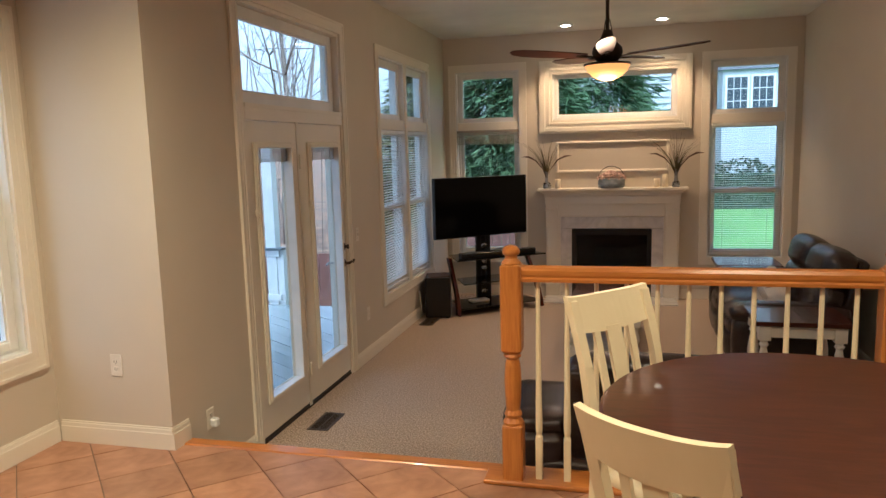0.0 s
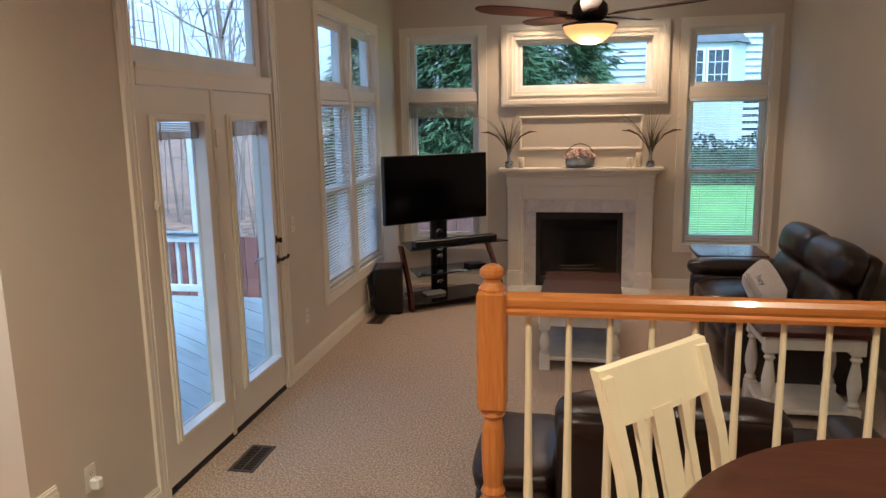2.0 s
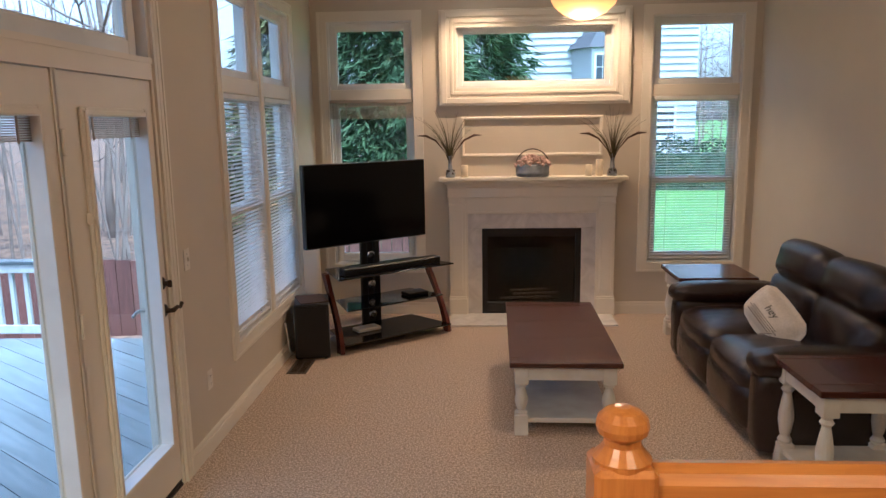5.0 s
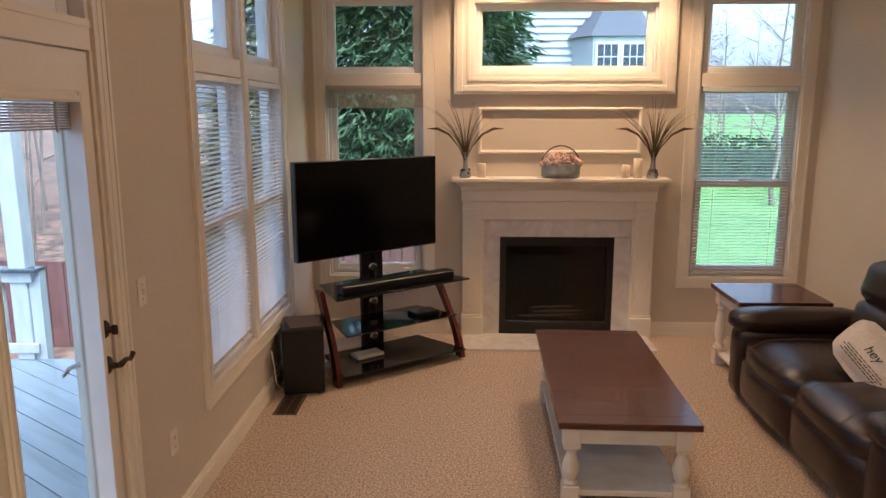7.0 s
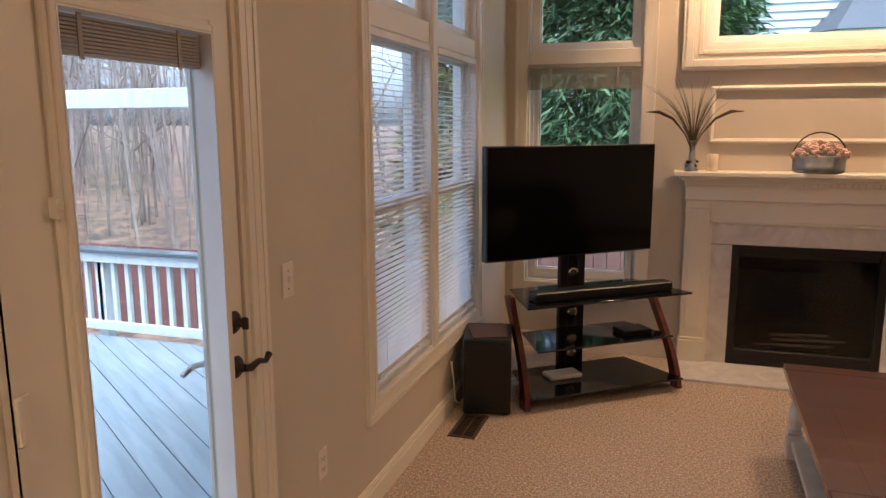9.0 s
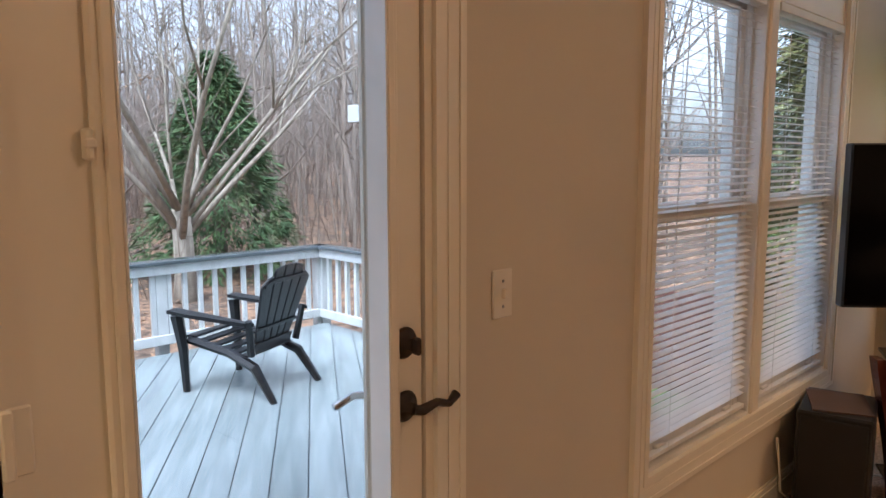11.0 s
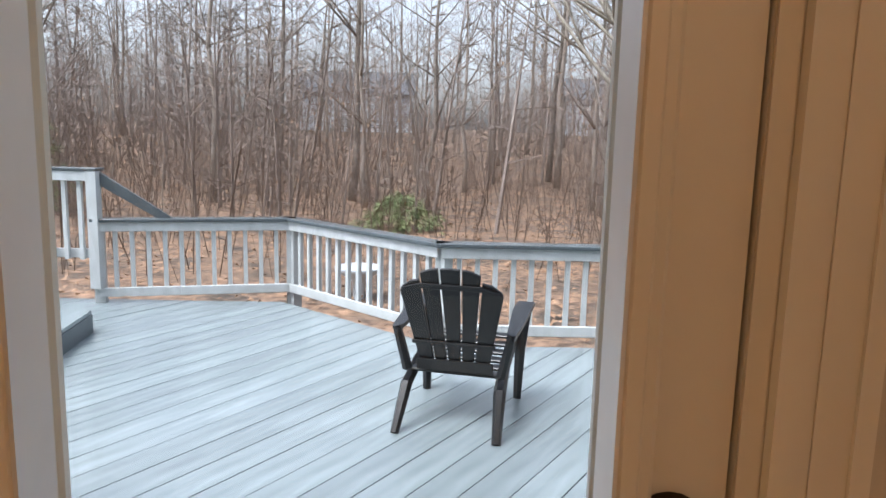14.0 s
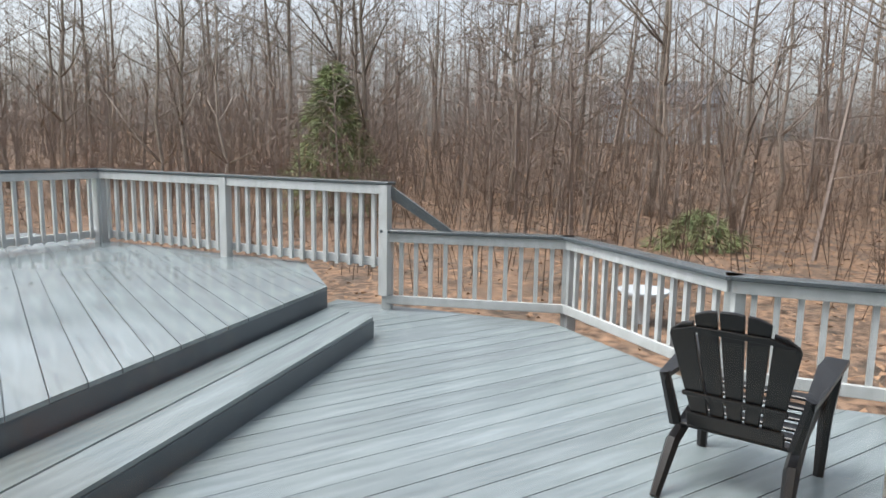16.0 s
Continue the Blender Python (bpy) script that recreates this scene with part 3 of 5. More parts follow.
fr = finish("frame", bm, M_TRIM)
sill = box("threshold", y0 + 0.022, y1 - 0.022, 0.0, 0.2, -0.02, 0.012, M_BRONZE, 0.003)
light = sash(y0 + 0.03, y1 - 0.03, 2.155, z1 - 0.025, 0.07, 0.07)
window_thing("window_6", WEST, [fr, sill, light, pane(y0 + 0.1, y1 - 0.1, 2.22, z1 - 0.09, 0.072), casing(y0, y1, 0.0, z1, 0.085, False)], "wide transom window over the french doors in painted frame")


# ---- fireplace ----
def fireplace():
    c = -0.365
    bm = bmesh.new()
    for s in (-1, 1):
        a, b = sorted((c + s * 0.62, c + s * 0.775))
        put_box(bm, a, b, -0.085, 0, 0.0, 1.14, bevel=0.003)
        put_box(bm, a - 0.012, b + 0.012, -0.1, 0, 0.0, 0.17, bevel=0.004)
        put_box(bm, a - 0.006, b + 0.006, -0.093, 0, 0.17, 0.19, bevel=0.004)
        put_box(bm, a - 0.006, b + 0.006, -0.094, 0, 1.06, 1.085, bevel=0.004)
        put_box(bm, a + 0.03, b - 0.03, -0.09, 0, 0.25, 1.02, bevel=0.002)
    put_box(bm, c - 0.62, c + 0.62, -0.07, 0, 0.99, 1.14, bevel=0.003)
    put_box(bm, c - 0.62, c + 0.62, -0.078, 0, 0.985, 1.005, bevel=0.003)
    for s in (-1, 1):
        a, b = sorted((c + s * 0.60, c + s * 0.62))
        put_box(bm, a, b, -0.078, 0, 0.0, 1.0)
    put_box(bm, c - 0.785, c + 0.785, -0.1, 0, 1.14, 1.225, bevel=0.003)
    frame_ = finish("surround", bm, M_TRIM)
    bm = bmesh.new()
    for w, d, a, b in ((0.79, 0.115, 1.225, 1.24), (0.81, 0.15, 1.268, 1.285), (0.83, 0.175, 1.285, 1.302), (0.862, 0.205, 1.302, 1.333)):
        put_box(bm, c - w, c + w, -d, 0, a, b, bevel=0.004)
    put_box(bm, c - 0.79, c + 0.79, -0.11, 0, 1.24, 1.27)
    n = 40
    for i in range(n):
        x = c - 0.775 + (i + 0.5) * 1.55 / n
        put_box(bm, x - 0.011, x + 0.011, -0.13, -0.108, 1.242, 1.266)
    shelf = finish("mantel_shelf", bm, M_TRIM)
    bm = bmesh.new()
    for s in (-1, 1):
        a, b = sorted((c + s * 0.467, c + s * 0.60))
        put_box(bm, a, b, -0.055, 0, 0.012, 0.84, bevel=0.001)
    put_box(bm, c - 0.60, c + 0.60, -0.055, 0, 0.843, 0.985, bevel=0.001)
    slip = finish("marble_slip", bm, M_MARBLE)
    bm = bmesh.new()
    put_ring(bm, c - 0.466, c + 0.466, 0.012, 0.84, 0.05, -0.05, -0.01, 0.003, 0.11)
    for i in range(5):
        put_box(bm, c - 0.41, c + 0.41, -0.054, -0.05, 0.035 + i * 0.016, 0.043 + i * 0.016)
    put_box(bm, c - 0.416, c + 0.416, -0.03, -0.015, 0.76, 0.79)
    metal = finish("firebox_frame", bm, M_BLACK)
    bm = bmesh.new()
    put_box(bm, c - 0.416, c + 0.416, -0.012, -0.002, 0.12, 0.79)
    back = finish("firebox", bm, M_FIRE)
    bm = bmesh.new()
    for i, (x, z, l) in enumerate(((-0.05, 0.16, 0.5), (0.04, 0.2, 0.44), (-0.02, 0.235, 0.36))):
        put_tube(bm, [(c + x - l / 2, -0.022, z), (c + x + l / 2, -0.022, z + 0.015)], [0.012, 0.010], 7)
    logs = finish("log", bm, M_BRONZE)
    gl = box("glass_front", c - 0.416, c + 0.416, -0.041, -0.037, 0.125, 0.76, M_GLASS)
    bm = bmesh.new()
    put_ring(bm, -1.02, 0.29, 1.515, 1.885, 0.03, -0.02, 0, 0.004)
    put_ring(bm, -1.012, 0.282, 1.523, 1.877, 0.012, -0.028, 0, 0.003)
    panel = finish("panel_moulding", bm, M_TRIM)
    return thing("fireplace", NORTH, [frame_, shelf, slip, metal, back, logs, gl, panel], "off-white wooden mantelpiece with white marble and black firebox", "fireplace")


fireplace()
tagged(box("hearth", -1.135, 0.39, 8.985, BY - 0.056, 0.0, 0.018, M_MARBLE, 0.003), "white marble hearth slab flush on the carpet", "hearth", kind="structure")


# ---- family room furniture ----
def tv():
    body = box("housing", -0.615, 0.615, -0.02, 0.04, -0.345, 0.345, M_BLACK, 0.006)
    scr = box("screen", -0.606, 0.606, -0.023, -0.0195, -0.333, 0.338, M_SCREEN)
    back = box("back_cover", -0.35, 0.35, 0.041, 0.075, -0.25, 0.2, M_BLACK, 0.012)
    return thing("television", pose(-1.818, 8.775, 1.17, 0, 0, 42), [body, scr, back], "large black flat television switched off on a stand", "television")


def tv_stand():
    parts = []
    for nm, z, w, d, yo in (("top_shelf", 0.615, 0.56, 0.24, 0.02), ("middle_shelf", 0.34, 0.47, 0.2, 0.0), ("bottom_shelf", 0.075, 0.52, 0.25, 0.0)):
        poly = [(-w, -d), (w, -d), (w * 0.8, d), (-w * 0.8, d)]
        parts.append(prism(nm, poly, z, z + 0.012, M_BGLASS, bevel=0.002))
    for s in (-1, 1):
        bm = bmesh.new()
        n = 12
        prev = None
        for i in range(n + 1):
            f = i / n
            z = 0.61 * (1 - f)
            x = s * (0.50 + 0.03 * f)
            y = 0.12 - 0.29 * math.sin(f * 1.5) ** 1.15
            w = 0.075 - 0.015 * math.sin(f * math.pi)
            ring = [bm.verts.new((x - 0.018, y - w / 2, z)), bm.verts.new((x + 0.018, y - w / 2, z)), bm.verts.new((x + 0.018, y + w / 2, z)), bm.verts.new((x - 0.018, y + w / 2, z))]
            if prev:
                for k in range(4):
                    bm.faces.new((prev[k], prev[(k + 1) % 4], ring[(k + 1) % 4], ring[k]))
            else:
                bm.faces.new(ring)
            prev = ring
        bm.faces.new(prev)
        parts.append(finish("curved_leg", bm, M_MAHOG))
    bm = bmesh.new()
    for s in (-1, 1):
        put_box(bm, s * 0.062 - 0.03, s * 0.062 + 0.03, 0.235, 0.275, 0.0, 1.3, bevel=0.006)
    put_box(bm, -0.032, 0.032, 0.262, 0.27, 0.0, 1.28)
    put_box(bm, -0.3, 0.3, 0.21, 0.24, 1.0, 1.04)
    put_box(bm, -0.09, 0.09, 0.12, 0.32, 0.0, 0.02)
    parts.append(finish("spine", bm, M_BLACK))
    for z in (0.16, 0.27, 0.44, 0.52, 0.70):
        parts.append(lathe("cable_ring", [(0.021, 0), (0.036, 0), (0.036, 0.010), (0.021, 0.010)], M_CHROME, 14, Matrix.Translation((0, 0.236, z)) @ pose(0, 0, 0, 90)))
    return thing("tv_stand", pose(-1.67, 8.665, 0, 0, 0, 38), parts, "black glass television stand with curved mahogany legs", "tv stand")


tv()
tv_stand()
S = pose(-1.67, 8.665, 0, 0, 0, 38)
bar = box("soundbar", -0.47, 0.47, -0.05, 0.05, 0, 0.06, M_BLACK, 0.008)
bar.matrix_world = S @ pose(0.0, -0.12, 0.628)
tagged(bar, "long black soundbar on the glass stand", "soundbar")
rc = box("media_box", -0.1, 0.1, -0.07, 0.07, 0, 0.03, M_BLACK, 0.005)
rc.matrix_world = S @ pose(0.27, -0.05, 0.353)
tagged(rc, "small black media box on the glass shelf", "media box")
bx = box("router", -0.11, 0.11, -0.06, 0.06, 0, 0.028, M_PLATE, 0.006)
bx.matrix_world = S @ pose(-0.17, 0.04, 0.088)
tagged(bx, "small pale box with cables on the glass shelf", "router")
cb = tube("cable", [(-2.33, 8.15, 0.02), (-2.30, 8.35, 0.012), (-2.22, 8.62, 0.012), (-2.0, 8.75, 0.012), (-1.85, 8.72, 0.012), (-1.78, 8.66, 0.014)], 0.005, M_PLATE, 6)
tagged(cb, "white cable lying on the carpet behind the stand", "cable")
cb = tube("cable", [(-2.385, 8.05, 0.30), (-2.375, 8.06, 0.2), (-2.37, 8.08, 0.06), (-2.34, 8.14, 0.008)], 0.006, M_PLATE, 6)
tagged(cb, "white cable hanging down the wall", "cable")

body = box("cabinet", -0.135, 0.135, -0.18, 0.18, 0.012, 0.45, M_BLACK, 0.008)
grille = box("grille", -0.12, 0.12, -0.188, -0.181, 0.03, 0.43, M_BLACK, 0.004)
feet = [lathe("foot", [(0.015, 0), (0.018, 0.013)], M_BLACK, 10, Matrix.Translation((a, b, 0))) for a in (-0.1, 0.1) for b in (-0.14, 0.14)]
thing("subwoofer", pose(-2.21, 8.22, 0, 0, 0, 12), [body, grille] + feet, "black box subwoofer on the carpet", "subwoofer")
mg = box("magazine", -0.11, 0.11, -0.14, 0.14, 0, 0.006, M_PLUME, m=None)
mg.matrix_world = pose(-2.21, 8.22, 0.4505, 0, 0, 24)
tagged(mg, "dark red magazine lying on the subwoofer", "magazine")


def turned_leg(h, w):
    bm = bmesh.new()
    put_box(bm, -w, w, -w, w, h - 0.11, h, bevel=0.004)
    put_box(bm, -w, w, -w, w, 0.0, 0.13, bevel=0.004)
    a, b = 0.13, h - 0.11
    t = b - a
    prof = [(w * 0.8, a), (w * 0.95, a + t * 0.05), (w * 0.6, a + t * 0.12), (w * 0.75, a + t * 0.2), (w * 1.0, a + t * 0.38), (w * 0.98, a + t * 0.5), (w * 0.7, a + t * 0.72),
            (w * 0.5, a + t * 0.84), (w * 0.85, a + t * 0.9), (w * 0.6, a + t * 0.95), (w * 0.8, b)]
    put_lathe(bm, prof, 14)
    return finish("leg", bm, M_WHITEW, smooth=False)


def plank_table(name, lx, ly, h, label, shelf=True, group=""):
    """White turned-leg table with a dark plank top and breadboard ends; origin at its middle on the floor."""
    parts = []
    n, e, t = 5, 0.10, 0.032
    for i in range(n):
        a = -lx / 2 + i * lx / n
        parts.append(box("plank", a + 0.0001, a + lx / n - 0.0001, -ly / 2 + e, ly / 2 - e, h - t, h, M_WALNUT, 0.0004))
    for s in (-1, 1):
        a, b = sorted((s * (ly / 2 - e + 0.001), s * ly / 2))
        parts.append(box("end_board", -lx / 2, lx / 2, a, b, h - t, h + 0.0005, M_WALNUTX, 0.004))
    w = 0.04
    ix, iy = lx / 2 - 0.07, ly / 2 - 0.07
    for sx in (-1, 1):
        for sy in (-1, 1):
            l = turned_leg(h - t, w)
            l.location = (sx * ix, sy * iy, 0)
            parts.append(l)
    rows = []
    for s in (-1, 1):
        rows.append((s * ix - 0.012 + s * 0.02, s * ix + 0.012 + s * 0.02, -iy + w, iy - w, h - t - 0.085, h - t))
        rows.append((-ix + w, ix - w, s * iy - 0.012 + s * 0.02, s * iy + 0.012 + s * 0.02, h - t - 0.085, h - t))
    parts.append(boxes("apron", rows, M_WHITEW, 0.002))
    if shelf:
        parts.append(box("shelf", -ix - 0.02, ix + 0.02, -iy - 0.02, iy + 0.02, 0.075, 0.105, M_WHITEW, 0.004))
    return thing(name, pose(0, 0, 0), parts, label, "table", group)


ct = plank_table("coffee_table", 0.65, 1.44, 0.46, "white coffee table with dark wood plank top and shelf")
ct.matrix_world = pose(-0.345, 7.355, 0, 0, 0, -1.2)
et = plank_table("end_table", 0.62, 0.57, 0.60, "white end table with dark wood plank top", True, "end tables")
et.matrix_world = pose(1.02, 8.55, 0)
copy_thing(et, pose(1.0, 6.12, 0))


def loveseat(name, w, label, seats=2, group="", arm=0.22, arm_top=0.63):
    """Reclining leather sofa, seat towards -y, origin at the middle of its front on the floor; w wide."""
    d = 0.98
    parts = []
    base = bmesh.new()
    put_cushion(base, -w / 2 + 0.04, w / 2 - 0.04, 0.06, d - 0.08, 0.03, 0.30, 0.05, 0.0)
    parts.append(finish("base", base, M_LEATHER, True))
    iw = (w - 2 * arm) / seats
    for i in range(seats):
        a = -w / 2 + arm + i * iw
        b = a + iw
        parts.append(cushion("footrest", a + 0.004, b - 0.004, 0.0, 0.16, 0.07, 0.37, M_LEATHER, 0.07, 0.02))
        parts.append(cushion("seat", a + 0.003, b - 0.003, 0.02, 0.66, 0.28, 0.485, M_LEATHER, 0.075, 0.025))
        t = Matrix.Translation((0, 0.60, 0.44)) @ pose(0, 0, 0, -14)
        parts.append(cushion("lower_back", a + 0.005, b - 0.005, 0.0, 0.20, -0.02, 0.34, M_LEATHER, 0.07, 0.022, t))
        parts.append(cushion("head_back", a + 0.008, b - 0.008, -0.02, 0.22, 0.32, 0.60, M_LEATHER, 0.085, 0.022, t))
        parts.append(cushion("shell", a, b, 0.17, 0.28, -0.32, 0.58, M_LEATHER, 0.05, 0.0, t))
        for fx in (0.25, 0.75):
            bm = bmesh.new()
            x = a + (b - a) * fx
            put_tube(bm, [(x, 0.0, 0.46), (x, 0.10, 0.512), (x, 0.30, 0.524), (x, 0.52, 0.516)], [0.0016] * 4, 4)
            parts.append(finish("stitching", bm, M_SEAM))
    for s in (-1, 1):
        a, b = sorted((s * (w / 2 - arm), s * w / 2))
        bm = bmesh.new()
        put_cushion(bm, a + 0.012, b - 0.012, 0.02, d - 0.1, 0.04, arm_top - 0.10, 0.05, 0.012)
        put_cushion(bm, a - 0.003, b + 0.006, -0.005, d - 0.16, arm_top - 0.15, arm_top, 0.065, 0.012)
        parts.append(finish("arm", bm, M_LEATHER, True))
    return thing(name, pose(0, 0, 0), parts, label, "sofa", group)


ls = loveseat("loveseat", 1.86, "dark brown leather reclining loveseat against the wall", 2, "leather seating")
ls.matrix_world = pose(0.61, 7.265, 0, 0, 0, -90) @ Matrix.Diagonal((1, 1, 0.96, 1))
l2 = loveseat("recliner", 1.56, "wide dark brown leather recliner backed to the railing", 1, "leather seating", 0.35, 0.56)
l2.matrix_world = pose(-0.03, 4.88, 0, 0, 0, 180) @ Matrix.Diagonal((1, 0.80, 0.785, 1))
l3 = loveseat("armchair", 0.95, "dark brown leather armchair beside the railing", 1, "leather seating")
l3.matrix_world = pose(1.21, 5.06, 0, 0, 0, 180) @ Matrix.Diagonal((0.9, 0.95, 0.70, 1))

# pillow with script lettering
bm = bmesh.new()
put_cushion(bm, -0.24, 0.24, -0.06, 0.06, -0.15, 0.15, 0.055, 0.03, None, 8)
for v in bm.verts:
    e = min(1.0, (abs(v.co.x) / 0.24) ** 6 + (abs(v.co.z) / 0.15) ** 6)
    v.co.y *= 1 - 0.75 * e
    v.co.x *= 1 + 0.05 * (abs(v.co.z) / 0.15) ** 2
    v.co.z *= 1 + 0.06 * (abs(v.co.x) / 0.24) ** 2
pl = finish("cover", bm, M_PILLOW, True)
rows = []
for i, (z, w) in enumerate(((-0.035, 0.15), (-0.052, 0.17), (-0.069, 0.14), (-0.086, 0.16))):
    x = -w
    while x < w:
        l = random.uniform(0.015, 0.04)
        rows.append((x, min(x + l, w), -0.0885, -0.0865, z - 0.003, z + 0.003))
        x += l + 0.008
line = boxes("lettering", rows, M_INK)
cu = bpy.data.curves.new("script", "FONT")
cu.body, cu.size, cu.extrude, cu.align_x = "hey", 0.085, 0.0005, "CENTER"
cu.shear = 0.3
cu.materials.append(M_INK)
tx = new("script", cu)
tx.matrix_world = pose(0.0, -0.0895, 0.01, 90)
thing("throw_pillow", pose(1.03, 7.22, 0.56, 0, 0, -62) @ pose(0, 0, 0, -32) @ pose(0, 0, 0, 0, 30, 0) @ Matrix.Diagonal((0.95, 0.8, 0.8, 1)), [pl, line, tx], "off-white linen pillow with dark lettering on the sofa", "pillow")


# ---- ceiling fan and recessed lights ----
def fan():
    hub = [(0.0, 0.0), (0.06, 0.0), (0.10, 0.03), (0.115, 0.07), (0.11, 0.11), (0.07, 0.15), (0.045, 0.2), (0.03, 0.24), (0.0, 0.24)]
    parts = [lathe("motor", hub, M_BRONZE, 24, Matrix.Translation((0, 0, 2.46)))]
    parts.append(lathe("rod", [(0.014, 2.68), (0.014, CZ - 0.06)], M_BRONZE, 10))
    parts.append(lathe("canopy", [(0.02, CZ - 0.08), (0.05, CZ - 0.05), (0.07, CZ)], M_BRONZE, 18))
    parts.append(lathe("bowl", [(0.0, 2.325), (0.05, 2.33), (0.105, 2.355), (0.15, 2.395), (0.172, 2.44), (0.166, 2.442), (0.0, 2.43)], M_SHADE, 28))
    parts.append(lathe("bowl_rim", [(0.165, 2.435), (0.178, 2.44), (0.178, 2.452), (0.12, 2.462), (0.10, 2.462)], M_BRONZE, 28))
    for k in range(3):
        a = radians(120 * k + 20)
        parts.append(tube("stay", [(0.10 * math.cos(a), 0.10 * math.sin(a), 2.50), (0.05 * math.cos(a), 0.05 * math.sin(a), 2.62), (0.018 * math.cos(a), 0.018 * math.sin(a), 2.78)], 0.004, M_BRONZE, 6))
    for k in range(5):
        outline = [(0.16, -0.045), (0.30, -0.062), (0.48, -0.075), (0.64, -0.07), (0.72, -0.045), (0.755, 0.0), (0.74, 0.04), (0.66, 0.065), (0.48, 0.068), (0.30, 0.055), (0.16, 0.04)]
        turn = pose(0, 0, 2.505, 0, 0, -17 + 72 * k) @ pose(0, 0, 0, 13, -3, 0)
        parts.append(prism("blade", outline, -0.004, 0.004, M_BLADE, turn, 0.002))
        parts.append(boxes("blade_arm", [(0.07, 0.24, -0.018, 0.018, -0.010, -0.004)], M_BRONZE, 0.003))
        parts[-1].matrix_world = turn
    return thing("ceiling_fan", pose(-0.33, 6.39, 0), parts, "bronze ceiling fan with five dark wood blades and amber bowl", "ceiling fan")


fan()
for i, x in enumerate((-0.86, 0.17)):
    ring = lathe("trim_ring", [(0.055, 0.0), (0.085, 0.0), (0.088, 0.006), (0.055, 0.012)], M_VINYL, 24)
    bulb = lathe("lamp", [(0.0, -0.012), (0.03, -0.009), (0.052, 0.0), (0.052, 0.012), (0.0, 0.012)], M_BULB, 20)
    thing("recessed_light", pose(x, 8.95, CZ - 0.0125), [ring, bulb], "white round recessed ceiling light, lit", "ceiling light", "recessed lights")


def lamp(name, kind, place, target, energy, colour, size=0.1, spread=None, blend=0.6):
    l = new(name, bpy.data.lights.new(name, kind))
    l.data.energy, l.data.color = energy, colour
    if kind == "SPOT":
        l.data.spot_size, l.data.spot_blend, l.data.shadow_soft_size = radians(spread), blend, size
    elif kind == "AREA":
        l.data.shape, l.data.size = "DISK", size
    else:
        l.data.shadow_soft_size = size
    l.matrix_world = look(place, target)
    return l


WARM = (1.0, 0.66, 0.31)
AMBER = (1.0, 0.55, 0.23)
for x in (-0.86, 0.17):
    lamp("recessed_beam", "SPOT", (x, 8.95, CZ - 0.02), (x, 9.05, 0), 62, AMBER, 0.05, 110)
lamp("fan_lamp", "POINT", (-0.33, 6.39, 2.28), (0, 0, 0), 11, (1.0, 0.58, 0.28), 0.12)
for x, y in ((-1.95, 2.35), (0.6, 2.2), (-0.8, 0.2)):
    ring = lathe("trim_ring", [(0.055, 0.0), (0.085, 0.0), (0.088, 0.006), (0.055, 0.012)], M_VINYL, 24)
    bulb = lathe("lamp", [(0.0, -0.012), (0.03, -0.009), (0.052, 0.0), (0.052, 0.012), (0.0, 0.012)], M_BULB, 20)
    thing("recessed_light", pose(x, y, CZ - 0.0125), [ring, bulb], "white round recessed ceiling light, lit", "ceiling light", "recessed lights")
    lamp("kitchen_beam", "SPOT", (x, y, CZ - 0.02), (x, y, 0), 195 if x < -1 else 130, WARM, 0.06, 150, 1.0)


# ---- railing between kitchen and family room ----
def put_turned(bm, prof, x, y, z, sides=14):
    put_lathe(bm, prof, sides, Matrix.Translation((x, y, z)))


def newel():
    bm = bmesh.new()
    put_box(bm, -0.045, 0.045, -0.045, 0.045, 0.0, 0.27, bevel=0.006)
    put_box(bm, -0.045, 0.045, -0.045, 0.045, 0.60, 0.985, bevel=0.008)
    put_lathe(bm, [(0.043, 0.262), (0.045, 0.28), (0.034, 0.30), (0.040, 0.315), (0.031, 0.335), (0.036, 0.40), (0.038, 0.47), (0.034, 0.54), (0.028, 0.565), (0.040, 0.58), (0.034, 0.592), (0.044, 0.61)], 20)
    put_lathe(bm, [(0.042, 0.98), (0.043, 0.990), (0.034, 1.0), (0.027, 1.010), (0.027, 1.020), (0.036, 1.028), (0.0385, 1.038), (0.036, 1.050), (0.026, 1.060), (0.012, 1.066), (0.0, 1.067)], 20)
    return finish("newel_post", bm, M_OAK)


RY = 3.64
parts = []
for x in (-0.65, 0.82):
    p = newel()
    p.location = (x, RY, KZ)
    parts.append(p)
bm = bmesh.new()
poly = [(-0.032, 0.0), (0.032, 0.0), (0.034, 0.012), (0.026, 0.02), (0.031, 0.03), (0.031, 0.048), (0.022, 0.062), (0.0, 0.068), (-0.022, 0.062), (-0.031, 0.048), (-0.031, 0.03), (-0.026, 0.02), (-0.034, 0.012)]
put_prism(bm, poly, -0.615, 0.775, Matrix.Translation((0, RY, KZ + 0.912)) @ Matrix(((0, 0, 1, 0), (1, 0, 0, 0), (0, 1, 0, 0), (0, 0, 0, 1))))
parts.append(finish("handrail", bm, M_OAKH))
parts.append(box("base_plate", -0.78, 0.95, RY - 0.065, RY + 0.065, KZ + 0.001, KZ + 0.022, M_OAKH, 0.005))
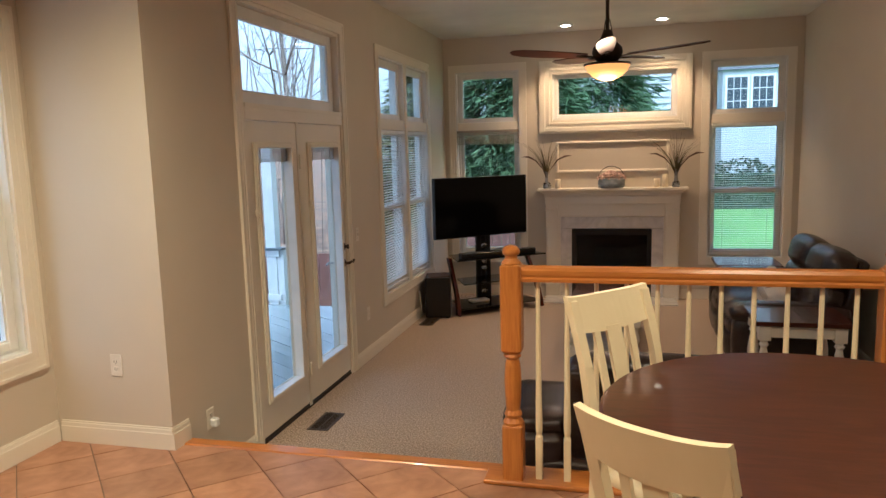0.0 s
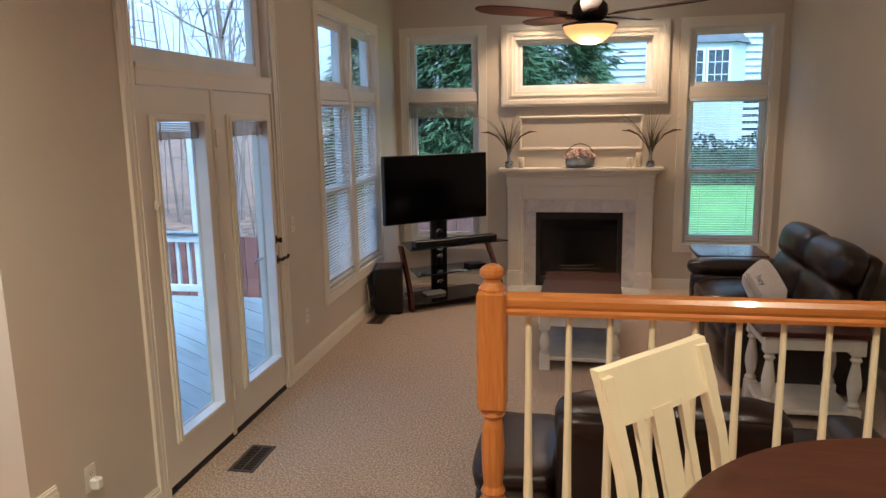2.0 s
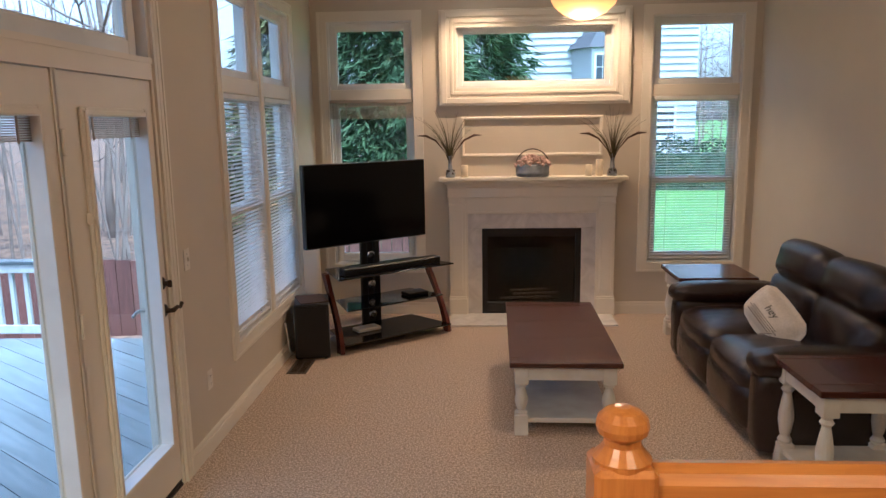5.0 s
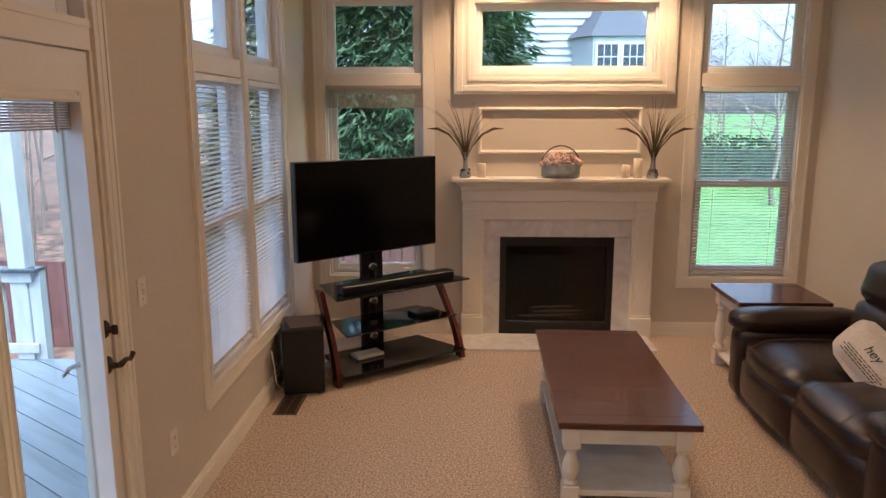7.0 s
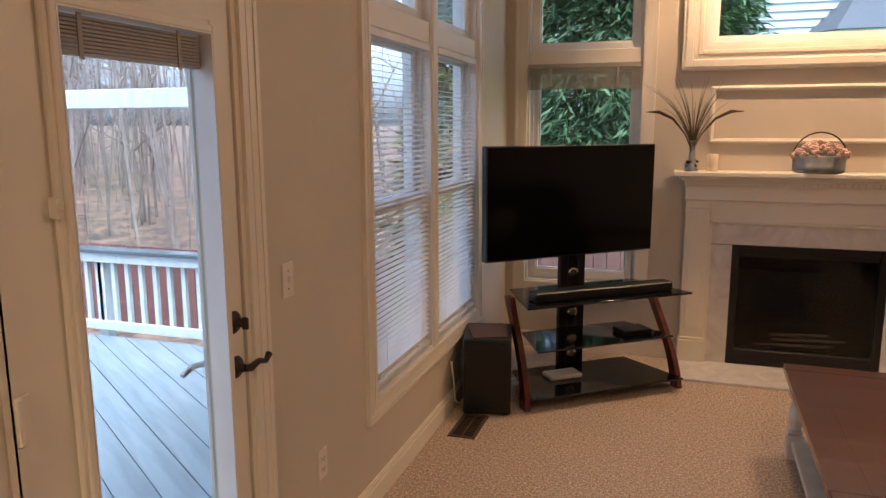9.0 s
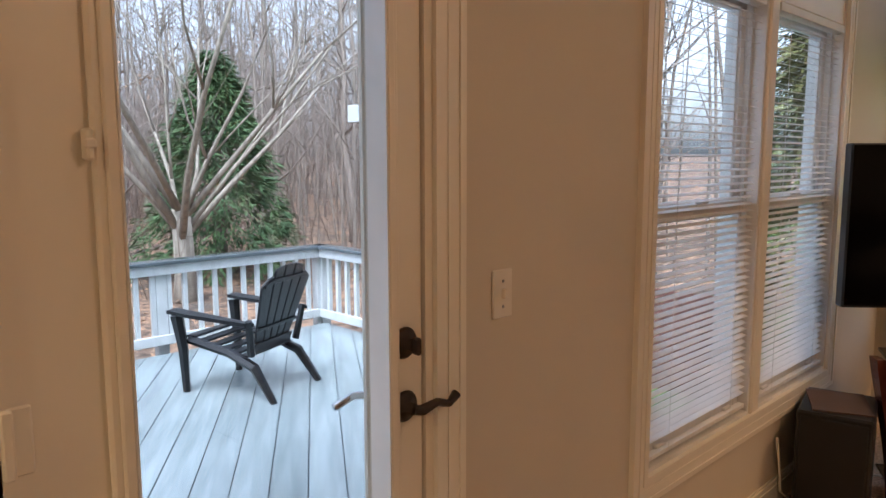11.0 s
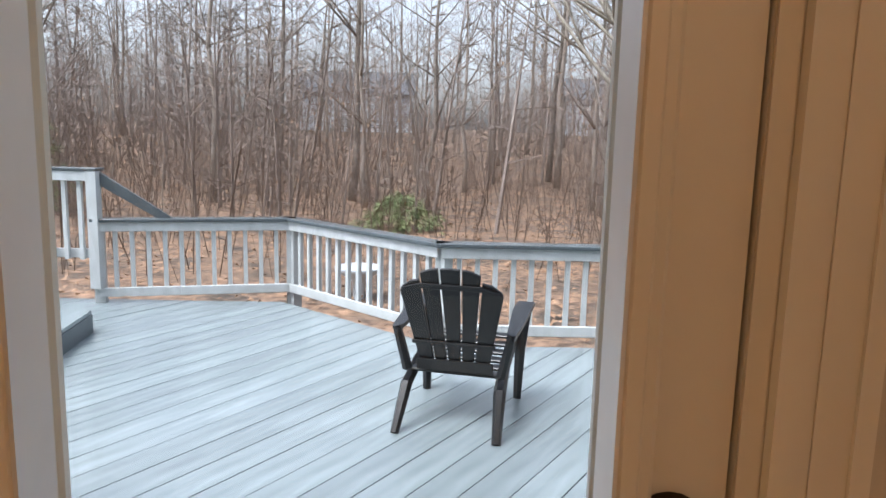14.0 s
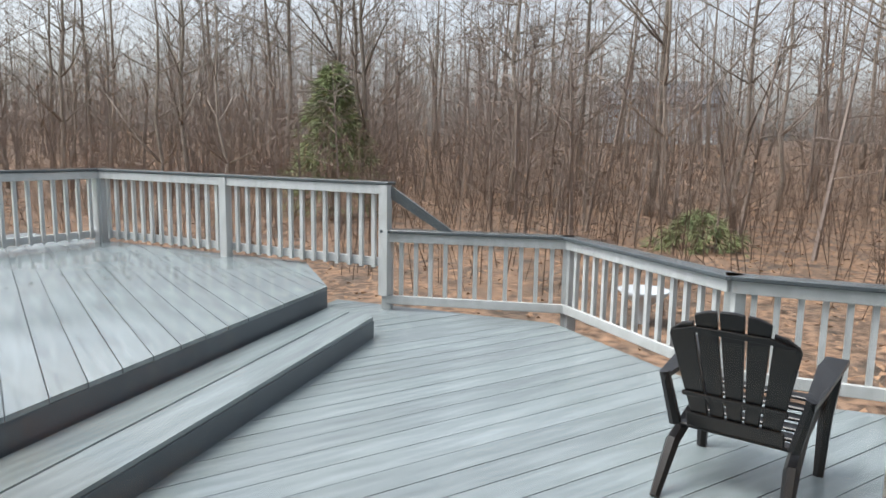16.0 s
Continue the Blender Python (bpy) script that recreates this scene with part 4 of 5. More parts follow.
for i in range(11):
    bm = bmesh.new()
    put_box(bm, -0.015, 0.015, -0.015, 0.015, 0.0, 0.19, bevel=0.002)
    put_lathe(bm, [(0.014, 0.185), (0.016, 0.195), (0.011, 0.205), (0.0145, 0.22), (0.0155, 0.26), (0.013, 0.40), (0.0105, 0.70), (0.009, 0.90)], 10)
    b = finish("baluster", bm, M_CREAM)
    b.location = (-0.66 + 0.123 * (i + 1), RY, KZ + 0.02)
    parts.append(b)
thing("railing", pose(0, 0, 0), parts, "honey oak railing with cream turned balusters", "railing")


# ---- dining table and chairs ----
def chair():
    """Cream slat-back dining chair, facing +y, origin on the floor under its seat."""
    parts = []
    bm = bmesh.new()
    put_cushion(bm, -0.23, 0.23, -0.21, 0.23, 0.43, 0.475, 0.02, 0.004)
    parts.append(finish("seat", bm, M_CREAM, True))
    for sx in (-1, 1):
        parts.append(prism("front_leg", [(-0.02, -0.02), (0.02, -0.02), (0.02, 0.02), (-0.02, 0.02)], 0, 0.43, M_CREAM, Matrix.Translation((sx * 0.19, 0.19, 0)), 0.004))
        bm = bmesh.new()
        prev = None
        for z, y in ((0.0, -0.25), (0.25, -0.215), (0.45, -0.20), (0.60, -0.21), (0.80, -0.245), (1.0, -0.305)):
            w = 0.022
            c = sx * (0.20 + 0.02 * z)
            ring = [bm.verts.new((c - w, y - 0.014, z)), bm.verts.new((c + w, y - 0.014, z)), bm.verts.new((c + w, y + 0.014, z)), bm.verts.new((c - w, y + 0.014, z))]
            if prev:
                for k in range(4):
                    bm.faces.new((prev[k], prev[(k + 1) % 4], ring[(k + 1) % 4], ring[k]))
            else:
                bm.faces.new(ring)
            prev = ring
        bm.faces.new(prev)
        parts.append(finish("back_post", bm, M_CREAM))
    bm = bmesh.new()
    n, prev = 14, None
    for i in range(n + 1):
        f = -1 + 2 * i / n
        x = f * 0.245
        zt = 1.005 + 0.010 * abs(f) ** 3
        zb = 0.885 + 0.02 * (f * f)
        yb = -0.012 - 0.016 * (1 - f * f)
        ring = [bm.verts.new((x, -0.272 + yb, zb)), bm.verts.new((x, -0.25 + yb, zb)), bm.verts.new((x, -0.292 + yb, zt)), bm.verts.new((x, -0.314 + yb, zt))]
        if prev:
            for k in range(4):
                bm.faces.new((prev[k], prev[(k + 1) % 4], ring[(k + 1) % 4], ring[k]))
        else:
            bm.faces.new(ring)
        prev = ring
    bm.faces.new(prev)
    parts.append(finish("top_rail", bm, M_CREAM))
    parts.append(box("back_rail", -0.20, 0.20, -0.222, -0.196, 0.50, 0.55, M_CREAM, 0.004))
    for i in range(3):
        x = -0.10 + 0.10 * i
        w = 0.042 if i == 1 else 0.017
        bm = bmesh.new()
        prev = None
        for z, y in ((0.54, -0.21), (0.7, -0.235), (0.9, -0.285)):
            g = 1 + 0.12 * (z - 0.54)
            ring = [bm.verts.new((x * g - w * g, y - 0.006, z)), bm.verts.new((x * g + w * g, y - 0.006, z)), bm.verts.new((x * g + w * g, y + 0.006, z)), bm.verts.new((x * g - w * g, y + 0.006, z))]
            if prev:
                for k in range(4):
                    bm.faces.new((prev[k], prev[(k + 1) % 4], ring[(k + 1) % 4], ring[k]))
            else:
                bm.faces.new(ring)
            prev = ring
        bm.faces.new(prev)
        parts.append(finish("slat", bm, M_CREAM))
    parts.append(boxes("stretcher", [(-0.19, 0.19, 0.175, 0.195, 0.30, 0.33), (-0.20, -0.18, -0.2, 0.19, 0.2, 0.23), (0.18, 0.20, -0.2, 0.19, 0.2, 0.23)], M_CREAM, 0.003))
    return thing("dining_chair", pose(0, 0, 0), parts, "cream painted slat-back dining chair at the round table", "chair", "chairs round the table")


ch = chair()
ch.matrix_world = pose(0.0, 2.83, KZ, 0, 0, 228) @ Matrix.Diagonal((0.76, 1, 0.985, 1))
copy_thing(ch, pose(0.035, 2.17, KZ, 0, 0, -31) @ Matrix.Diagonal((0.82, 1, 0.985, 1)))
bm = bmesh.new()
put_lathe(bm, [(0.0, 0.725), (0.57, 0.725), (0.595, 0.735), (0.60, 0.748), (0.59, 0.758), (0.0, 0.76)], 64)
top = finish("top", bm, M_TABLE)
ped = lathe("pedestal", [(0.10, 0.08), (0.07, 0.16), (0.06, 0.3), (0.09, 0.45), (0.07, 0.6), (0.14, 0.725)], M_CREAM, 20)
fe = boxes("foot", [(-0.36, 0.36, -0.035, 0.035, 0, 0.09), (-0.035, 0.035, -0.36, -0.036, 0, 0.088), (-0.035, 0.035, 0.036, 0.36, 0, 0.088)], M_CREAM, 0.008)
thing("dining_table", pose(0.36, 2.62, KZ), [top, ped, fe], "round dark wood dining table on a cream pedestal", "table")


# ---- mantel things ----
MY = BY - 0.13


def mantel_plant(x):
    parts = [lathe("vase", [(0.0, 0.0), (0.042, 0.0), (0.046, 0.02), (0.04, 0.045), (0.022, 0.07), (0.018, 0.13), (0.021, 0.19), (0.026, 0.2), (0.02, 0.2), (0.0, 0.19)], M_ZINC, 16)]
    bm = bmesh.new()
    for i in range(30):
        a, lean, h = random.uniform(0, 6.28), random.uniform(0.05, 0.36), random.uniform(0.42, 0.66)
        pts, rad = [], []
        for k in range(6):
            f = k / 5
            r = lean * f ** 1.8
            pts.append((r * math.cos(a), 0.45 * r * math.sin(a) - 0.01, 0.08 + (h - 0.08) * f - lean * 0.25 * f ** 3))
            rad.append(0.0045 * (1 - f) + 0.0009)
        put_tube(bm, pts, rad, 3)
    parts.append(finish("grass_blades", bm, M_BLADEL, True))
    bm = bmesh.new()
    for s in (-1, 1):
        pts = [(0, 0, 0.12), (s * 0.05, -0.01, 0.24), (s * 0.13, -0.01, 0.34), (s * 0.22, -0.015, 0.385), (s * 0.30, -0.015, 0.385)]
        put_tube(bm, pts, [0.003, 0.004, 0.009, 0.012, 0.002], 5)
    parts.append(finish("plume", bm, M_PLUME, True))
    bm = bmesh.new()
    for i in range(26):
        put_lathe(bm, [(0.0, -0.01), (0.012, 0.0), (0.0, 0.012)], 5, Matrix.Translation((random.uniform(-0.036, 0.036), random.uniform(-0.036, 0.036), random.uniform(0.03, 0.065))))
    parts.append(finish("pebbles", bm, M_BRONZE))
    return thing("potted_grass", pose(x, MY, 1.334, 0, 0, random.uniform(-4, 4)), parts, "dried ornamental grass in a slim vase on the mantel", "plant", "mantel plants")


mantel_plant(-1.12)
mantel_plant(0.36)
bm = bmesh.new()
put_lathe(bm, [(0.13, 0.0), (0.15, 0.01), (0.155, 0.05), (0.15, 0.052), (0.158, 0.10), (0.15, 0.11), (0.13, 0.105)], 24, Matrix.Diagonal((1, 0.6, 1, 1)))
pot = finish("bucket", bm, M_ZINC, True)
han = tube("handle", [(0.155 * math.cos(a), 0, 0.09 + 0.155 * math.sin(a) * 1.05) for a in [math.pi * k / 14 for k in range(15)]], 0.005, M_BRONZE)
bm = bmesh.new()
for i in range(170):
    a, r = random.uniform(0, 6.28), math.sqrt(random.random())
    x, y = 0.165 * r * math.cos(a), 0.1 * r * math.sin(a)
    z = 0.11 + 0.085 * (1 - r * r) + random.uniform(-0.012, 0.012)
    bmesh.ops.create_icosphere(bm, subdivisions=1, radius=random.uniform(0.009, 0.017), matrix=Matrix.Translation((x, y, z)))
fl = finish("dried_flowers", bm, M_FLOWER)
thing("flower_basket", pose(-0.365, MY, 1.334), [pot, han, fl], "grey metal basket of pale dried flowers on the mantel", "basket")
for x, h, r in ((-0.99, 0.11, 0.034), (0.15, 0.10, 0.032), (0.245, 0.15, 0.034)):
    c = lathe("candle", [(0.0, 0.0), (r, 0.0), (r, h), (r * 0.9, h + 0.002), (r * 0.5, h - 0.006), (0.0, h - 0.006)], M_WAX, 20)
    c.location = (x, MY + 0.01, 1.334)
    tagged(c, "plain cream pillar candle on the mantel", "candle", "candles")


# ---- switches, outlets, vents ----
def plate(name, m, kind, label):
    parts = [box("plate", -0.035, 0.035, -0.006, 0.0, -0.058, 0.058, M_PLATE, 0.003)]
    if kind == "switch":
        parts.append(box("toggle", -0.005, 0.005, -0.018, -0.005, -0.01, 0.012, M_PLATE, 0.002))
        for z in (-0.03, 0.03):
            parts.append(box("screw", -0.003, 0.003, -0.0075, -0.0055, z - 0.003, z + 0.003, M_ZINC))
    else:
        for z in (-0.02, 0.02):
            parts.append(box("socket", -0.016, 0.016, -0.008, -0.005, z - 0.014, z + 0.014, M_PLATE, 0.003))
            parts.append(boxes("slot", [(-0.008, -0.006, -0.0088, -0.0078, z - 0.004, z + 0.006), (0.006, 0.008, -0.0088, -0.0078, z - 0.004, z + 0.006), (-0.002, 0.002, -0.0088, -0.0078, z - 0.01, z - 0.006)], M_BLACK))
    return thing(name, m, parts, label, "switch" if kind == "switch" else "outlet")


plate("light_switch", WEST @ Matrix.Translation((6.305, 0, 1.143)), "switch", "off-white toggle light switch on the wall")
plate("wall_outlet", WEST @ Matrix.Translation((6.50, 0, 0.41)), "outlet", "off-white double outlet low on the wall")
plate("wall_outlet", WEST @ Matrix.Translation((3.98, 0, 0.40)), "outlet", "off-white double outlet by the steps")
plate("wall_outlet", Matrix.Translation((-2.70, JOG_Y, 0.79)), "outlet", "off-white double outlet on the kitchen wall")
nl = box("plug_light", -0.02, 0.02, -0.05, -0.008, -0.03, 0.02, M_VINYL, 0.008)
nl.matrix_world = WEST @ Matrix.Translation((3.98, 0, 0.385))
tagged(nl, "small white plug-in night light in the outlet", "night light")


def floor_vent(x, y, turn):
    bm = bmesh.new()
    put_ring(bm, -0.075, 0.075, -0.16, 0.16, 0.02, 0.0, 0.006, 0.002)
    for i in range(15):
        z = -0.135 + i * 0.0193
        put_box(bm, -0.056, 0.056, 0.0, 0.004, z - 0.003, z + 0.003)
    put_box(bm, -0.004, 0.004, 0.0, 0.005, -0.14, 0.14)
    bmesh.ops.transform(bm, matrix=pose(0, 0, 0, 90), verts=bm.verts)
    grid = finish("grille", bm, M_VENT)
    # thin black sheet that stands for the shade below the slats
    dark = box("duct", -0.056, 0.056, -0.14, 0.14, 0.0005, 0.0015, M_FIRE)
    return thing("floor_vent", pose(x, y, 0.001, 0, 0, turn), [grid, dark], "brown metal floor vent set in the carpet", "vent", "floor vents")


floor_vent(-2.17, 5.0, 0)
floor_vent(-2.23, 7.88, 0)


# ---- deck and its railing ----
def clip_half(poly, nx, ny, c):
    """The part of a polygon where nx * x + ny * y <= c."""
    out = []
    for i, p in enumerate(poly):
        q = poly[(i + 1) % len(poly)]
        a, b = nx * p[0] + ny * p[1] - c, nx * q[0] + ny * q[1] - c
        if a <= 0:
            out.append(p)
        if a * b < 0:
            f = a / (a - b)
            out.append((p[0] + f * (q[0] - p[0]), p[1] + f * (q[1] - p[1])))
    return out


def boards(parent, outline, angle, z, width, length_gap=0.006, name="deck_board"):
    """Boards cut to a convex outline, each an object of its own."""
    ca, sa = math.cos(angle), math.sin(angle)
    offs = [-sa * x + ca * y for x, y in outline]
    k = math.floor(min(offs) / width)
    while k * width < max(offs):
        lo, hi = k * width + length_gap / 2, (k + 1) * width - length_gap / 2
        p = clip_half(clip_half(outline, -sa, ca, hi), sa, -ca, -lo)
        k += 1
        if len(p) < 3:
            continue
        loc = [(ca * x + sa * y, -sa * x + ca * y) for x, y in p]
        cx, cy = sum(a for a, _ in loc) / len(loc), sum(b for _, b in loc) / len(loc)
        bm = bmesh.new()
        put_prism(bm, [(a - cx, b - cy) for a, b in loc], -0.028, 0.0)
        ob = finish(name, bm, M_DECK)
        ob.matrix_world = pose(ca * cx - sa * cy, sa * cx + ca * cy, z + random.uniform(-0.0012, 0.0012), 0, 0, math.degrees(angle))
        ob.parent = parent


P0, C2, C1, CR = (-8.15, 2.92), (-8.50, 4.55), (-7.12, 5.92), (-7.08, 9.05)
LOW = [(WX - 0.16, 9.05), (-7.0, 9.05), (-7.0, 5.9), (-8.3, 4.5), (-8.3, 2.3), (WX - 0.16, 2.3)]
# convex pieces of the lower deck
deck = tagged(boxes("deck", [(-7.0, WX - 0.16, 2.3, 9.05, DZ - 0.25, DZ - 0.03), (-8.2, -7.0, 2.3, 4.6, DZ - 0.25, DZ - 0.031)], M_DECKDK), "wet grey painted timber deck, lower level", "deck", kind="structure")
ANG = radians(145.5)
boards(deck, LOW, ANG, DZ, 0.186)
PLAT = [(-7.38, 2.74), (-8.35, 1.9), (-8.6, -2.4), (-2.6, -2.4), (-2.6, 3.10)]
bm = bmesh.new()
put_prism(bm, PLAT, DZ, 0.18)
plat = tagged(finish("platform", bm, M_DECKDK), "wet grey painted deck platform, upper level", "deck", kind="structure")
boards(plat, PLAT, radians(55), 0.21, 0.186)
bm = bmesh.new()
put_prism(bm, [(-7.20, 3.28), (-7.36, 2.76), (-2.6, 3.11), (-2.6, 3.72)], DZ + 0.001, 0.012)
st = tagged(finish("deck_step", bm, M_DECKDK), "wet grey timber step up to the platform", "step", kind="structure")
for lo, hi in ((0.02, 0.47), (0.50, 0.98)):
    a = [(-7.20 + (1 - t) * -0.16, 3.28 - (1 - t) * 0.52) for t in (lo, hi)]
    b = [(-2.6, 3.11 + 0.61 * t) for t in (lo, hi)]
    p = prism("tread_board", [a[0], b[0], b[1], a[1]], 0.013, 0.04, M_DECK)
    p.parent = st


def rail_run(pts, z, top, name, label, skip_first=False):
    """Deck railing: posts, balusters, two rails and a flat cap along a line."""
    parts = []
    for i, (a, b) in enumerate(zip(pts, pts[1:])):
        a, b = Vector((*a, 0)), Vector((*b, 0))
        d = b - a
        l = d.length
        m = Matrix.Translation(a) @ pose(0, 0, 0, 0, 0, math.degrees(math.atan2(d.y, d.x)))
        parts.append(box("rail_cap", -0.05, l + 0.05, -0.075, 0.075, top - 0.03, top, M_RAILG, 0.005, m=m))
        parts.append(box("top_rail", 0, l, -0.045, -0.012, top - 0.115, top - 0.031, M_RAILW, 0.004, m=m))
        parts.append(box("top_rail", 0, l, 0.03, 0.062, top - 0.115, top - 0.031, M_RAILW, 0.004, m=m))
        parts.append(box("bottom_rail", 0, l, -0.045, -0.012, z + 0.06, z + 0.14, M_RAILW, 0.004, m=m))
        n = max(2, int(l / 0.135))
        bm = bmesh.new()
        for k in range(1, n):
            x = l * k / n
            put_box(bm, x - 0.018, x + 0.018, -0.011, 0.025, z + 0.05, top - 0.05, m)
        for k in (0.0, 0.5, 1.0) if l > 2.2 else (0.0, 1.0):
            put_box(bm, l * k - 0.045, l * k + 0.045, -0.011, 0.078, z - 0.2, top - 0.031, m)
        parts.append(finish("baluster", bm, M_RAILW))
    return thing(name, pose(0, 0, 0), parts, label, "railing")


rail_run([P0, C2, C1, CR, (-4.55, 9.05)], DZ, 0.63, "deck_railing", "white painted timber railing round the lower deck")
rail_run([P0, (-8.45, -0.95), (-5.2, -1.6)], 0.21, 1.07, "deck_railing", "white painted timber railing round the upper deck")
br = prism("railing_brace", [(0, 0), (0.62, -0.42), (0.62, -0.50), (0, -0.12)], -0.02, 0.02, M_RAILG)
br.matrix_world = Matrix.Translation((P0[0], P0[1], 1.06)) @ pose(0, 0, 0, 0, 0, 100) @ pose(0, 0, 0, 90)
tagged(br, "sloping grey board between two railings", "railing")
tagged(boxes("pergola", [(-6.6, -4.62, 9.05, 9.13, 1.78, 1.93), (-4.74, -4.60, 9.02, 9.16, DZ, 1.78)], M_RAILW, 0.005), "white painted post and beam on the deck", "post")


def adirondack():
    """Black resin chair, seat towards -y, origin on the ground under its seat."""
    parts = []
    t = Matrix.Translation((0, 0.20, 0.30)) @ pose(0, 0, 0, -18)
    half = [(0.0, 0.0), (0.175, 0.0), (0.205, 0.10), (0.252, 0.24), (0.282, 0.36), (0.284, 0.44), (0.262, 0.50), (0.215, 0.537), (0.168, 0.548), (0.158, 0.588), (0.10, 0.612), (0.0, 0.62)]
    outline = half + [(-x, z) for x, z in half[-2:0:-1]]
    cuts = (-0.30, -0.165, -0.057, 0.057, 0.165, 0.30)
    for a, b in zip(cuts, cuts[1:]):
        p = outline
        for sign, c in ((1, b), (-1, a)):
            p = clip_half(p, sign * 0.6, -sign * 0.38 * c, sign * 0.6 * 0.62 * c - 0.0036)
        parts.append(prism("back_slat", p, -0.009, 0.009, M_PLASTIC, t @ pose(0, 0, 0, 90), 0.003))
    parts.append(box("back_brace", -0.21, 0.21, 0.009, 0.022, 0.0, 0.075, M_PLASTIC, 0.004, m=t))
    parts.append(box("back_brace", -0.225, 0.225, 0.009, 0.022, 0.165, 0.19, M_PLASTIC, 0.004, m=t))
    parts.append(prism("crown_band", [(-0.25, 0.505), (-0.16, 0.535), (0.16, 0.535), (0.25, 0.505), (0.25, 0.48), (0.16, 0.505), (-0.16, 0.505), (-0.25, 0.48)], -0.020, -0.0095, M_PLASTIC, t @ pose(0, 0, 0, 90), 0.002))
    for i in range(6):
        y = -0.27 + i * 0.088
        z = 0.385 - (y + 0.27) * 0.22 - 0.012 * math.cos((i - 2.5) * 0.6)
        parts.append(box("seat_slat", -0.25, 0.25, y - 0.037, y + 0.037, z - 0.012, z + 0.006, M_PLASTIC, 0.005))
    for s in (-1, 1):
        bm = bmesh.new()
        put_prism(bm, [(-0.045, -0.36), (0.055, -0.36), (0.065, -0.2), (0.03, 0.25), (-0.015, 0.30), (-0.03, 0.1)], 0.0, 0.024, Matrix.Translation((s * 0.31, 0, 0.53)) @ pose(0, 0, 0, -4))
        parts.append(finish("arm", bm, M_PLASTIC))
        bm = bmesh.new()
        put_tube(bm, [(s * 0.30, -0.33, 0.535), (s * 0.285, -0.30, 0.3), (s * 0.28, -0.29, 0.0)], [0.045, 0.035, 0.026], 6)
        parts.append(finish("front_leg", bm, M_PLASTIC))
        bm = bmesh.new()
        put_tube(bm, [(s * 0.245, -0.28, 0.36), (s * 0.245, 0.05, 0.30), (s * 0.255, 0.26, 0.22), (s * 0.27, 0.42, 0.0)], [0.03, 0.032, 0.034, 0.024], 6)
        parts.append(finish("rear_leg", bm, M_PLASTIC))
        bm = bmesh.new()
        put_tube(bm, [(s * 0.31, 0.27, 0.545), (s * 0.255, 0.24, 0.30)], [0.024, 0.028], 6)
        parts.append(finish("arm_strut", bm, M_PLASTIC))
    return thing("garden_chair", pose(0, 0, 0), parts, "black plastic slatted garden chair on the wet deck", "chair", "garden chairs")


ad = adirondack()
ad.matrix_world = pose(-5.73, 6.02, DZ, 0, 0, 255)
copy_thing(ad, pose(-5.80, 7.52, DZ, 0, 0, 293))


# ---- ground, woods and neighbours ----
def ground_z(x, y):
    west = max(0.0, min(1.0, (-6 - x) / 30))
    north = max(0.0, min(1.0, (y - 12) / 40))
    return -0.75 - 0.5 * west * (1 - north) + 1.0 * north + 3.4 * max(0.0, min(1.0, (-x - 30) / 60)) * (1 - 0.6 * north) + 0.12 * noise.noise(Vector((x * 0.15, y * 0.15, 0)))


def put_sheet(xs, ys, keep, name, material, label):
    bm = bmesh.new()
    grid = [[bm.verts.new((x, y, ground_z(x, y))) for y in ys] for x in xs]
    for i in range(len(xs) - 1):
        for j in range(len(ys) - 1):
            f = bm.faces.new((grid[i][j], grid[i + 1][j], grid[i + 1][j + 1], grid[i][j + 1]))
            cx, cy = (xs[i] + xs[i + 1]) / 2, (ys[j] + ys[j + 1]) / 2
            f.material_index = keep(cx, cy)
    return tagged(finish(name, bm, material, True), label, "ground", kind="structure")


xs = [-900, -400, -200, -130] + [-100 + 2.5 * i for i in range(57)] + [60, 100, 200, 500, 900]
ys = [-900, -300, -120] + [-60 + 2.5 * i for i in range(57)] + [100, 150, 300, 900]
put_sheet(xs, ys, lambda x, y: 1 if x > -4.2 or 8.5 < y < 11.5 and x > -6 else 0, "ground", [M_LITTER, M_GRASS], "leaf litter under woods and green lawn beyond the house")


def grow(bm, p, d, r, l, depth, rng, spread, sides, up):
    """One limb and its children."""
    pts, rad = [p.copy()], [r]
    n = 3 if depth > 1 else 2 if depth else 1
    for i in range(n):
        d = (d + Vector((rng.uniform(-1, 1), rng.uniform(-1, 1), rng.uniform(-0.6, 1) + up)) * 0.16).normalized()
        p = p + d * (l / n)
        pts.append(p.copy())
        rad.append(r * (1 - 0.6 * (i + 1) / n))
    put_tube(bm, pts, rad, sides if depth > 2 else 3)
    if depth == 0:
        return
    kids = rng.choice((3, 4, 4)) if depth > 1 else rng.choice((3, 4))
    for k in range(kids):
        f = rng.uniform(0.35, 1.0) if k else 1.0
        i = min(n, max(1, round(f * n)))
        side = Vector((rng.uniform(-1, 1), rng.uniform(-1, 1), rng.uniform(-0.25, 0.7)))
        nd = (d * 0.75 + side.normalized() * spread).normalized()
        grow(bm, pts[i], nd, rad[i] * rng.uniform(0.55, 0.8), l * rng.uniform(0.5, 0.75), depth - 1, rng, spread, sides, up)


